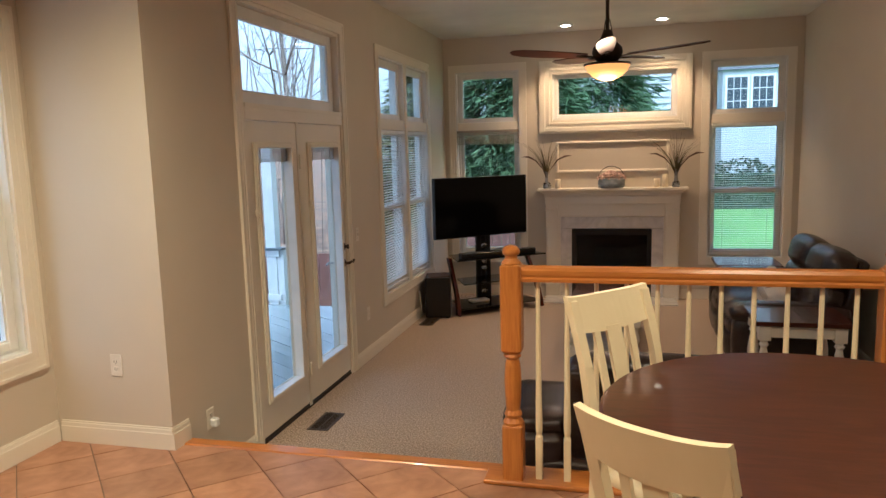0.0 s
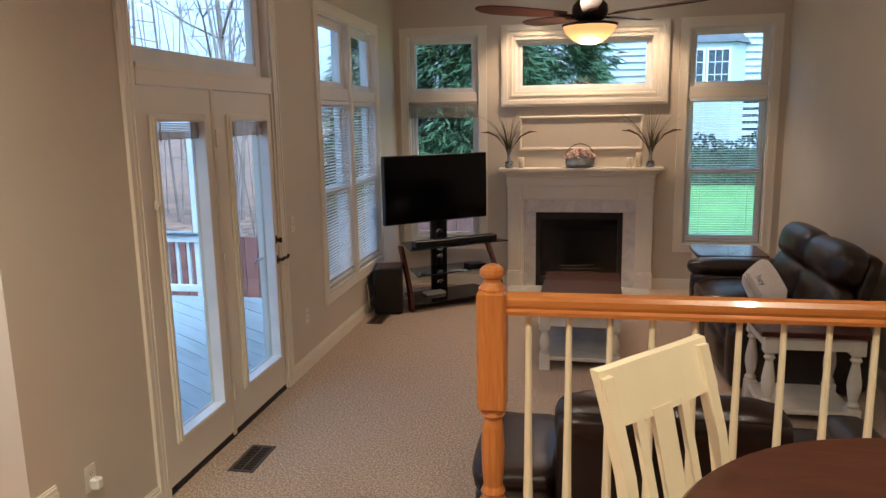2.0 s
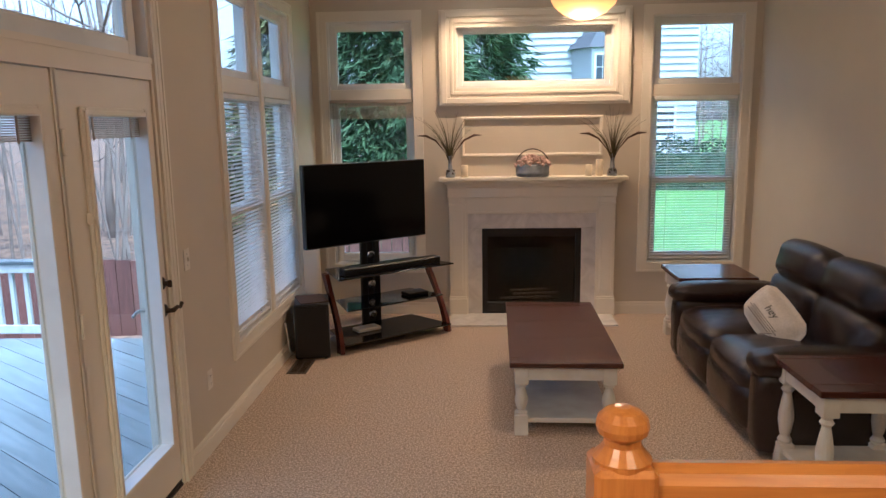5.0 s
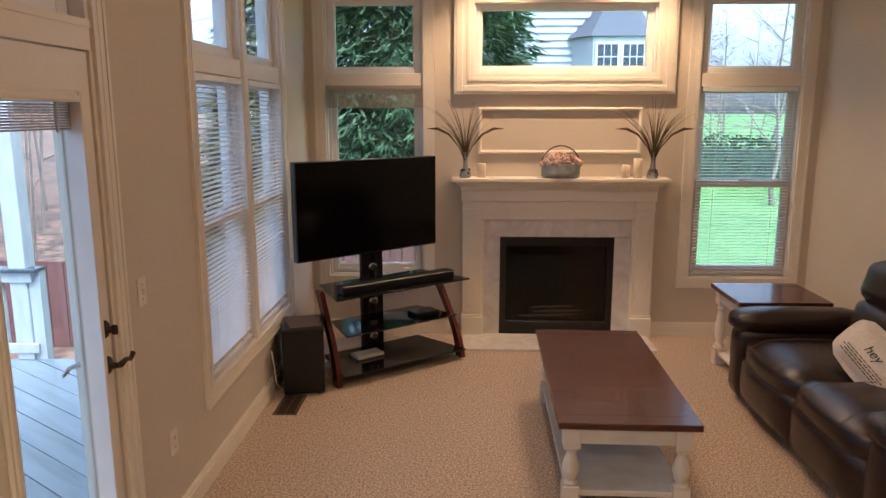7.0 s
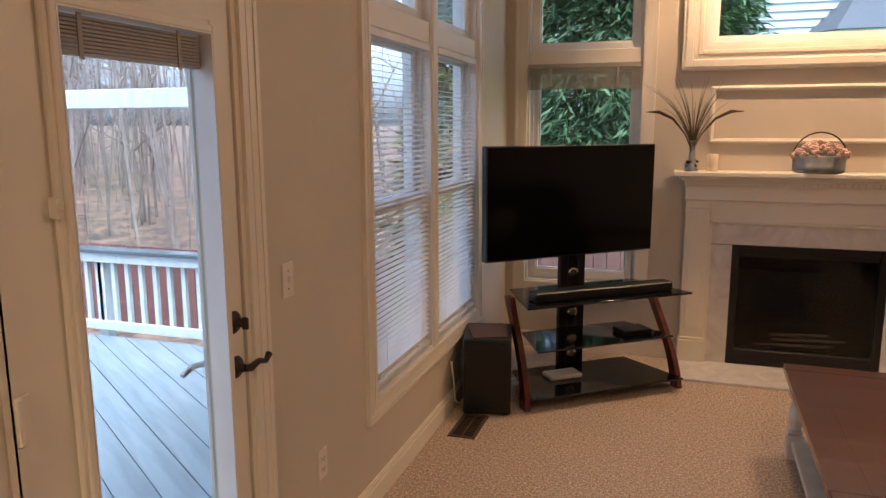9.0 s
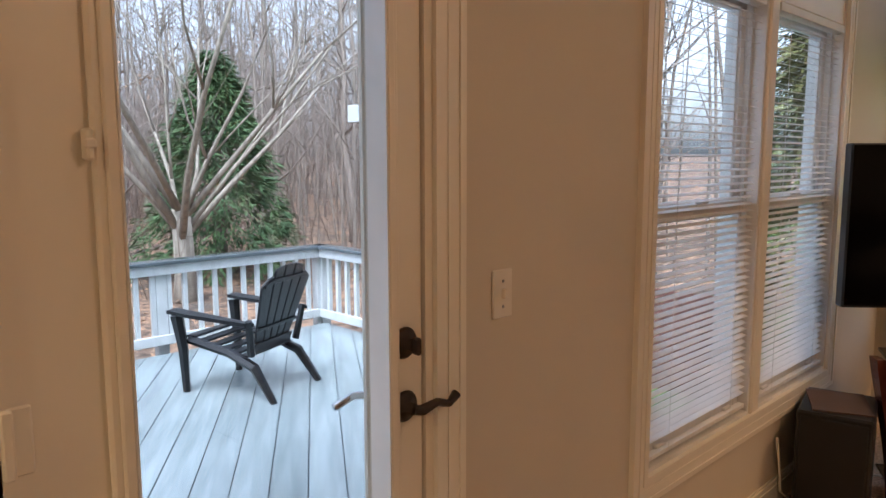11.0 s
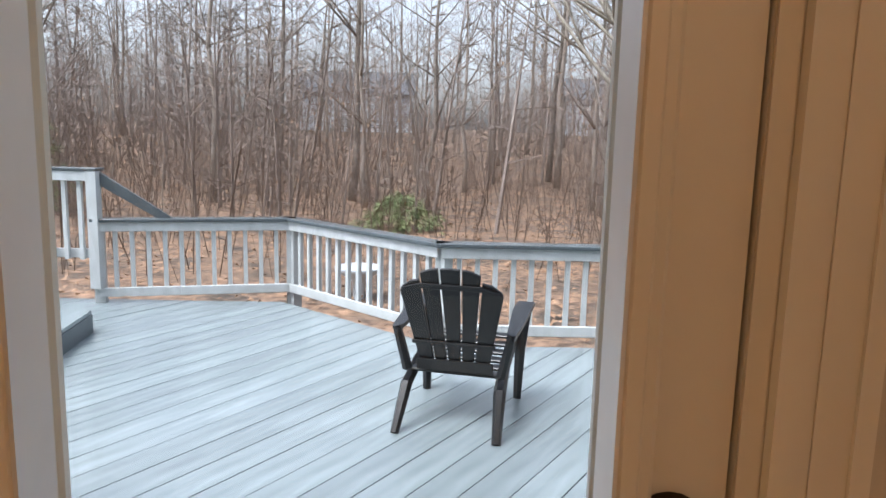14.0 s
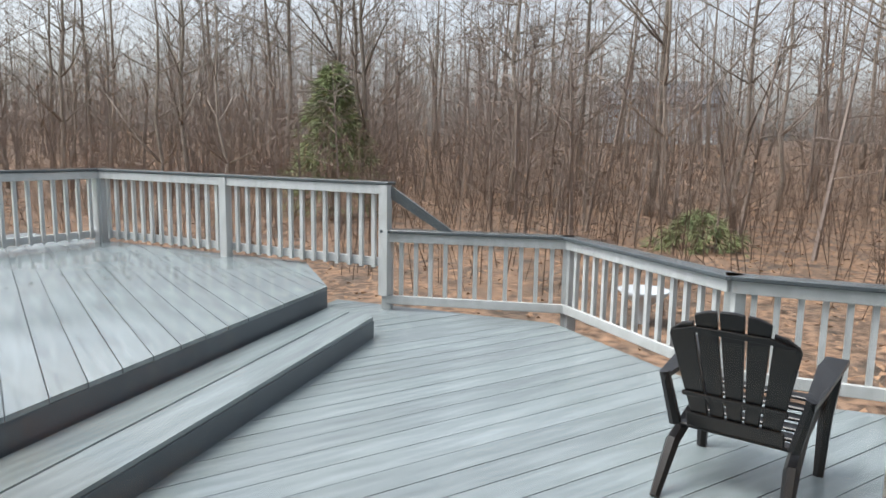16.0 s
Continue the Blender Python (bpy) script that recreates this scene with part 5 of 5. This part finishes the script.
def bare_tree(seed, height, r, depth, material, spread=0.75, fork=0.35):
    rng = random.Random(seed)
    bm = bmesh.new()
    top = Vector((rng.uniform(-0.4, 0.4), rng.uniform(-0.4, 0.4), height))
    pts = [Vector((0, 0, -0.4)).lerp(top, i / 7) + Vector((rng.uniform(-0.1, 0.1), rng.uniform(-0.1, 0.1), 0)) for i in range(8)]
    rad = [r * (1 - 0.85 * i / 7) for i in range(8)]
    rad[0] = r * 1.3
    put_tube(bm, pts, rad, 8)
    for i in range(2, 8):
        if i / 7 < fork:
            continue
        for k in range(rng.choice((2, 3)) if i < 7 else 3):
            a = rng.uniform(0, 6.28)
            d = Vector((math.cos(a), math.sin(a), rng.uniform(0.2, 1.0))).normalized()
            grow(bm, pts[i], d, rad[i] * 0.5, height * rng.uniform(0.2, 0.36), depth, rng, spread, 5, 0.15)
    return finish("trunk_and_limbs", bm, material, True)


def tree_thing(ob, x, y, label, turn=0.0, s=1.0, group="bare trees"):
    return thing("tree", pose(x, y, ground_z(x, y), 0, 0, turn) @ Matrix.Scale(s, 4), [ob], label, "tree", group)


protos = []
for seed, h, r, dep, fk in ((1, 13, 0.12, 2, 0.4), (2, 15, 0.15, 2, 0.3), (3, 11, 0.10, 3, 0.15), (4, 16, 0.16, 2, 0.3), (5, 7.0, 0.06, 3, 0.1)):
    protos.append(tree_thing(bare_tree(seed, h, r, dep, M_BARK, 0.8, fk), -24 - 3 * seed, -6 + 4.5 * seed, "tall bare grey-brown tree in the woods", seed * 50))
rng = random.Random(11)
spots = []
while len(spots) < 110:
    x, y = rng.uniform(-70, -8), rng.uniform(-42, 50)
    if (x > -14 and y < 15) or (x > -18 and 2 < y < 8) or y > 20 - x * 0.8:
        continue
    if all((x - a) ** 2 + (y - b) ** 2 > 4 for a, b in spots):
        spots.append((x, y))
for x, y in spots:
    near = x > -32
    src = protos[rng.choice((2, 4, 4, 2)) if near else rng.choice((0, 1, 3, 1))]
    s = rng.uniform(0.75, 1.2)
    copy_thing(src, pose(x, y, ground_z(x, y), rng.uniform(-3, 3), rng.uniform(-3, 3), rng.uniform(0, 360)))

def fan_tree(seed, stems, r, l, depth, material):
    """A short trunk that forks low into long limbs spread like a fan."""
    rng = random.Random(seed)
    bm = bmesh.new()
    put_tube(bm, [(0, 0, -0.4), (0.02, 0.03, 0.5), (0.0, 0.0, 1.5)], [r * 1.3, r, r * 0.9], 10)
    for k in range(stems):
        a = 6.283 * (k + rng.uniform(0.1, 0.9)) / stems
        d = Vector((math.cos(a) * 0.75, math.sin(a) * 0.75, rng.uniform(0.55, 1.1))).normalized()
        grow(bm, Vector((0, 0, rng.uniform(0.9, 1.5))), d, r * rng.uniform(0.24, 0.42), l * rng.uniform(0.8, 1.2), depth, rng, 0.55, 6, 0.22)
    return finish("trunk_and_limbs", bm, material, True)


big = fan_tree(21, 12, 0.17, 4.0, 4, M_BARKP)
tree_thing(big, -12.4, 10.1, "large pale bare tree beyond the deck railing", 30)

# thicket of far stems and undergrowth, as one thing
bm = bmesh.new()
rng = random.Random(5)
for i in range(1700):
    x, y = rng.uniform(-105, -16), rng.uniform(-75, 75)
    if i >= 1000:
        x, y = rng.uniform(-36, -6.5), rng.uniform(13.5, 48)
    h, r = rng.uniform(4, 15), rng.uniform(0.015, 0.055)
    if x > -38 and i < 1000:
        h, r = rng.uniform(1.0, 5.5), rng.uniform(0.007, 0.02)
    if y > 14 - x * 0.7:
        continue
    p = Vector((x, y, ground_z(x, y) - 0.2))
    d = Vector((rng.uniform(-0.12, 0.12), rng.uniform(-0.12, 0.12), 1))
    put_tube(bm, [p, p + d * h * 0.5, p + d * h + Vector((rng.uniform(-0.5, 0.5), rng.uniform(-0.5, 0.5), 0))], [r, r * 0.7, r * 0.15], 4)
    for k in range(7):
        f = rng.uniform(0.25, 0.98)
        q = p + d * h * f
        e = Vector((rng.uniform(-1, 1), rng.uniform(-1, 1), rng.uniform(0.0, 1.1))) * h * 0.2
        put_tube(bm, [q, q + e * 0.6 + Vector((0, 0, 0.05)), q + e], [r * 0.4, r * 0.25, r * 0.08], 3)
        w = q + e * 0.6
        for j in range(1):
            e2 = (e + Vector((rng.uniform(-1, 1), rng.uniform(-1, 1), rng.uniform(-0.4, 0.8))) * e.length) * 0.45
            put_tube(bm, [w, w + e2], [r * 0.22, r * 0.05], 3)
tagged(finish("far_woods", bm, M_BARK), "thicket of bare brown stems and undergrowth", "woods", kind="stuff")

# far bare crowns of fine twigs, as one thing
rng = random.Random(77)
verts, faces = [], []


def put_twig(p, q, w):
    """A thin tapered twig of one face."""
    u = (q - p).cross(Vector((rng.uniform(-1, 1), rng.uniform(-1, 1), rng.uniform(-1, 1)))).normalized() * w
    k = len(verts)
    verts.extend([p - u, p + u, q])
    faces.append((k, k + 1, k + 2))


def put_far_tree(x, y, h):
    foot = Vector((x, y, ground_z(x, y) - 0.2))
    lean = Vector((rng.uniform(-0.14, 0.14), rng.uniform(-0.14, 0.14), 1))
    r = 0.010 * h * rng.uniform(0.6, 1.2)
    for a in (0.0, 2.1, 4.2):
        k = len(verts)
        o = Vector((math.cos(a), math.sin(a), 0)) * r
        o2 = Vector((math.cos(a + 2.1), math.sin(a + 2.1), 0)) * r
        verts.extend([foot + o, foot + o2, foot + lean * h])
        faces.append((k, k + 1, k + 2))
    for b in range(38):
        f = rng.uniform(0.10, 0.97)
        p = foot + lean * h * f
        a = rng.uniform(0, 6.28)
        l = h * rng.uniform(0.12, 0.36) * (1.15 - 0.75 * f)
        d = Vector((math.cos(a), math.sin(a), rng.uniform(-0.1, 1.1))).normalized() * l
        put_twig(p, p + d, r * 0.24)
        for c in range(7):
            q = p + d * rng.uniform(0.2, 0.95)
            e = (d.normalized() + Vector((rng.uniform(-1, 1), rng.uniform(-1, 1), rng.uniform(-0.6, 0.9)))) * l * rng.uniform(0.2, 0.45)
            put_twig(q, q + e, r * 0.10)


for i in range(1000):
    x = -18 - 80 * rng.random() ** 0.8
    y = 5.8 + (-2 - x) * rng.uniform(-1.5, 1.15)
    if y > 15 - x * 0.75 or (x < -25 and -0.09 < (y - 5.8) / (x + 2) < 0.16 and rng.random() < 0.6):
        continue
    put_far_tree(x, y, rng.uniform(5, 13) if x < -30 else rng.uniform(3, 8))
for i in range(70):
    put_far_tree(rng.uniform(8, 40), rng.uniform(36, 70), rng.uniform(6, 11))
me = bpy.data.meshes.new("twig_woods")
me.from_pydata(verts, [], faces)
me.materials.append(M_TWIG)
tagged(new("twig_woods", me), "dense bare grey-brown crowns of the far woods", "woods", kind="stuff")

# brush close behind the railing, as one thing
bm = bmesh.new()
for i in range(2900):
    x, y = rng.uniform(-42, -12), rng.uniform(-24, 17)
    h, r = rng.uniform(0.7, 4.2), rng.uniform(0.004, 0.012)
    p = Vector((x, y, ground_z(x, y) - 0.1))
    d = Vector((rng.uniform(-0.3, 0.3), rng.uniform(-0.3, 0.3), 1))
    put_tube(bm, [p, p + d * h * 0.6, p + d * h + Vector((rng.uniform(-0.4, 0.4), rng.uniform(-0.4, 0.4), 0))], [r, r * 0.7, r * 0.25], 3)
    for k in range(8):
        q = p + d * h * rng.uniform(0.15, 0.95)
        e = Vector((rng.uniform(-1, 1), rng.uniform(-1, 1), rng.uniform(-0.1, 0.9))) * h * 0.26
        put_tube(bm, [q, q + e], [r * 0.55, r * 0.2], 3)
tagged(finish("brush", bm, M_BRUSH), "tangled thin brown brush under the trees", "brush", kind="stuff")

# fallen leaves that catch the light
bm = bmesh.new()
for i in range(16000):
    x, y = rng.uniform(-34, -8.8), rng.uniform(-18, 18)
    if y > 10 - x * 0.3:
        continue
    z = ground_z(x, y) + 0.02
    s, a = rng.uniform(0.03, 0.065), rng.uniform(0, 6.28)
    v = [bm.verts.new((x + s * math.cos(a + k * 2.09), y + s * math.sin(a + k * 2.09), z + rng.uniform(0, 0.06))) for k in range(3)]
    bm.faces.new(v)
M_DRY = mat("dry_leaf", (0.44, 0.27, 0.16), 0.8, colour2=(0.13, 0.07, 0.04), scale=14, detail=8)
tagged(finish("fallen_leaves", bm, M_DRY), "scattered dry brown leaves on the woodland floor", "leaves", kind="stuff")


# dead leaves that still hang on young beeches, as one thing
bm = bmesh.new()
for i in range(46):
    x, y = rng.uniform(-27, -15), rng.uniform(-22, 3) if i < 34 else rng.uniform(-2, 12)
    c = Vector((x, y, ground_z(x, y) + rng.uniform(0.8, 4.2)))
    for k in range(70):
        o = c + Vector((rng.gauss(0, 0.7), rng.gauss(0, 0.7), rng.gauss(0, 0.6)))
        d = Vector((rng.uniform(-1, 1), rng.uniform(-1, 1), rng.uniform(-1, 0.2))).normalized() * rng.uniform(0.05, 0.10)
        u = d.cross(Vector((rng.uniform(-1, 1), rng.uniform(-1, 1), 1))).normalized() * 0.022
        bm.faces.new([bm.verts.new(o), bm.verts.new(o + d * 0.5 + u), bm.verts.new(o + d), bm.verts.new(o + d * 0.5 - u)])
tagged(finish("hanging_leaves", bm, M_DRY), "withered tan leaves on young woodland trees", "leaves", kind="stuff")


def conifer(seed, h, r, n, material, blob=0.3):
    """Trunk and drooping sprays of many small needles, with gaps."""
    rng = random.Random(seed)
    bm = bmesh.new()
    put_tube(bm, [(0, 0, -0.3), (0, 0, h * 0.5), (0, 0, h)], [0.16, 0.1, 0.02], 7)
    trunk = finish("trunk", bm, M_BARK, True)
    bm = bmesh.new()
    for i in range(n):
        f = rng.random() ** 0.75
        z = h * (0.05 + 0.94 * f)
        a = rng.uniform(0, 6.28)
        rr = r * (1 - f) ** 0.75 * (0.55 + 0.45 * noise.noise(Vector((math.cos(a) * 2, math.sin(a) * 2, z * 1.2 + seed))) + 0.35)
        rr *= rng.uniform(0.6, 1.0)
        c = Vector((rr * math.cos(a), rr * math.sin(a), z - 0.12 * rr))
        out = Vector((math.cos(a), math.sin(a), -0.35))
        for k in range(13):
            d = (out + Vector((rng.uniform(-0.9, 0.9), rng.uniform(-0.9, 0.9), rng.uniform(-0.7, 0.5)))).normalized() * blob * rng.uniform(0.5, 1.1)
            u = d.cross(Vector((rng.uniform(-1, 1), rng.uniform(-1, 1), 1))).normalized() * blob * 0.055
            o = c + Vector((rng.uniform(-1, 1), rng.uniform(-1, 1), rng.uniform(-1, 1))) * blob * 0.35
            vs = [bm.verts.new(o), bm.verts.new(o + d * 0.5 + u), bm.verts.new(o + d), bm.verts.new(o + d * 0.5 - u)]
            bm.faces.new(vs)
    needles = finish("needles", bm, material)
    return [trunk, needles]


def conifer_thing(x, y, parts, label):
    return thing("conifer", pose(x, y, ground_z(x, y)), parts, label, "tree", "conifers")


conifer_thing(-2.2, 14.6, conifer(3, 6.2, 2.3, 2600, M_LEAF, 0.34), "dense green conifer with drooping sprays on the lawn")
conifer_thing(-1.7, 22.0, conifer(13, 9.0, 3.6, 3200, M_LEAF, 0.45), "broad green conifer before the neighbouring house")
conifer_thing(-3.9, 13.4, conifer(8, 4.6, 1.2, 900, M_LEAFG, 0.3), "golden green conifer beside the house")
conifer_thing(-14.6, 11.9, conifer(5, 4.4, 1.9, 1300, M_LEAF, 0.3), "dark green conifer behind the bare tree")
conifer_thing(-22.0, -5.9, conifer(6, 4.8, 1.9, 420, M_LEAFP, 0.4), "loose green pine among bare trees")
conifer_thing(-20.0, 5.2, conifer(7, 0.9, 1.7, 170, M_LEAFP, 0.3), "low dark evergreen shrub in the woods")

# red fence north of the deck
parts = []
for i in range(24):
    x = -8.6 + i * 0.19
    parts.append(box("picket", x, x + 0.18, 11.2, 11.22, -0.95, 0.22 + random.uniform(-0.01, 0.01), M_FENCE))
parts.append(box("fence_rail", -8.6, -4.1, 11.221, 11.26, -0.1, -0.01, M_FENCE))
thing("fence", pose(0, 0, 0), parts, "weathered red timber fence beyond the deck", "fence")
parts = []
for i in range(20):
    x = -3.2 + i * 0.145
    parts.append(box("picket", x, x + 0.136, 12.2, 12.22, -0.9, 0.55 + random.uniform(-0.01, 0.01), M_FENCE))
thing("fence", pose(0, 0, 0), parts, "weathered red timber fence behind the house", "fence")


def house(m, w, d, h, label, bay=False):
    parts = []
    bm = bmesh.new()
    put_box(bm, -w / 2, w / 2, 0, d, -1.5, h)
    n = int((h + 0.5) / 0.24)
    for i in range(n):
        z = -0.5 + i * 0.24
        put_prism(bm, [(-0.07, z), (0.0, z), (0.0, z + 0.24), (-0.012, z + 0.24)], -w / 2 - 0.02, w / 2 + 0.02, Matrix(((0, 0, 1, 0), (1, 0, 0, 0), (0, 1, 0, 0), (0, 0, 0, 1))))
    parts.append(finish("wall", bm, M_SIDING))
    bm = bmesh.new()
    put_prism(bm, [(-0.5, h), (d + 0.5, h), (d / 2, h + d * 0.42)], -w / 2 - 0.4, w / 2 + 0.4, Matrix(((0, 0, 1, 0), (1, 0, 0, 0), (0, 1, 0, 0), (0, 0, 0, 1))))
    parts.append(finish("roof", bm, M_ROOF))
    for x in (-w * 0.34, -w * 0.1, w * 0.16, w * 0.38):
        for z in (0.7, 3.4):
            if z + 1.4 > h or (bay and z > 3):
                continue
            bm = bmesh.new()
            put_ring(bm, x - 0.55, x + 0.55, z, z + 1.5, 0.09, -0.06, 0.0)
            put_box(bm, x - 0.5, x + 0.5, -0.045, -0.03, z + 0.72, z + 0.78)
            f = finish("window", bm, M_VINYL)
            g = box("pane", x - 0.47, x + 0.47, -0.034, -0.026, z + 0.08, z + 1.42, M_PANE)
            parts += [f, g]
    if bay:
        poly = [(-1.5, 0), (-0.9, -0.9), (0.9, -0.9), (1.5, 0)]
        parts.append(prism("bay", poly, -1.2, 4.1, M_SIDING, Matrix.Translation((bay, 0, 0))))
        bm = bmesh.new()
        lo = [bm.verts.new((bay + x * 1.12, y * 1.12, 4.1)) for x, y in poly]
        hi = [bm.verts.new((bay + x * 0.55, y * 0.25, 5.0)) for x, y in poly]
        for i in range(3):
            bm.faces.new((lo[i], lo[i + 1], hi[i + 1], hi[i]))
        bm.faces.new(hi)
        bm.faces.new(lo[::-1])
        parts.append(finish("bay_roof", bm, M_ROOF))
        bm = bmesh.new()
        for x in (-0.42, 0.42):
            put_box(bm, bay + x - 0.34, bay + x + 0.34, -0.93, -0.9, 2.6, 3.85)
        parts.append(finish("bay_window", bm, M_PANE))
        bm = bmesh.new()
        for x in (-0.42, 0.42):
            put_ring(bm, bay + x - 0.4, bay + x + 0.4, 2.54, 3.91, 0.07, -0.95, -0.9)
            for k in (1, 2):
                put_box(bm, bay + x - 0.34, bay + x + 0.34, -0.945, -0.931, 2.6 + k * 0.42 - 0.012, 2.6 + k * 0.42 + 0.012)
                put_box(bm, bay + x - 0.34 + k * 0.227 - 0.01, bay + x - 0.34 + k * 0.227 + 0.01, -0.944, -0.932, 2.6, 3.85)
        parts.append(finish("bay_frame", bm, M_VINYL))
    return thing("house", m, parts, label, "house", "neighbouring houses")


house(pose(1.8, 29.0, 0.2), 10.0, 9, 7.0, "white clapboard neighbouring house with a bay window", 2.1)
house(pose(-84, 24.0, 0.6, 0, 0, 80), 5, 6, 5.2, "pale distant house behind the bare woods")
house(pose(-80, -1.6, 1.2, 0, 0, 92), 12, 6, 4.4, "pale distant house behind the bare woods")
bm = bmesh.new()
rng = random.Random(9)
put_box(bm, -6, 14, 25.9, 26.9, -1.5, 0.75)
for i in range(12000):
    x, z = rng.uniform(-6, 14), rng.random()
    o = Vector((x, 26.4 + rng.uniform(-0.7, 0.7), ground_z(x, 26.5) + 1.9 * z * (0.8 + 0.2 * noise.noise(Vector((x, 0, 3))))))
    d = Vector((rng.uniform(-1, 1), rng.uniform(-1, 0.4), rng.uniform(-0.6, 0.8))).normalized() * 0.13
    u = d.cross(Vector((0.3, 1, 0.4))).normalized() * 0.035
    bm.faces.new([bm.verts.new(o), bm.verts.new(o + d * 0.5 + u), bm.verts.new(o + d), bm.verts.new(o + d * 0.5 - u)])
M_HEDGE = mat("hedge_green", (0.07, 0.11, 0.06), 0.8, colour2=(0.035, 0.055, 0.035), scale=1.5)
tagged(finish("hedge", bm, M_HEDGE), "dull green clipped hedge before the neighbouring house", "hedge", kind="stuff")
tree_thing(bare_tree(33, 5.8, 0.07, 3, M_BARKP, 0.8, 0.15), 6.6, 22.0, "small bare ornamental tree on the lawn", 10)
bm = bmesh.new()
put_lathe(bm, [(0.16, -1.6), (0.1, -1.5), (0.07, -1.1), (0.09, -0.75), (0.28, -0.62), (0.34, -0.55), (0.3, -0.55), (0.0, -0.62)], 20)
bb = finish("birdbath", bm, M_SIDING, True)
bb.location = (-11.6, 4.9, 0.15)
tagged(bb, "white stone birdbath in the woods", "birdbath")

# ---- kitchen floor tiles ----
kf = bpy.data.objects["floor_kitchen"]
size, c45 = 0.335, math.sqrt(0.5)
for i in range(-14, 22):
    for j in range(-14, 22):
        cx, cy = (i - j) * c45 * size - 0.4, (i + j) * c45 * size + 0.9
        if not (-3.4 < cx < 1.4 and 1.2 < cy < 3.95):
            continue
        h = c45 * (size - 0.006)
        p = [(cx - h, cy), (cx, cy - h), (cx + h, cy), (cx, cy + h)]
        for nx, ny, c in ((1, 0, 3.3), (-1, 0, 3.09), (0, 1, STEP_Y - 0.071)):
            p = clip_half(p, nx, ny, c)
        if len(p) < 3:
            continue
        bm = bmesh.new()
        put_prism(bm, [(x - cx, y - cy) for x, y in p], -0.012, 0.0)
        t = finish("tile", bm, M_TILE)
        t.location = (cx, cy, KZ + random.uniform(-0.0006, 0.0006))
        t.parent = kf
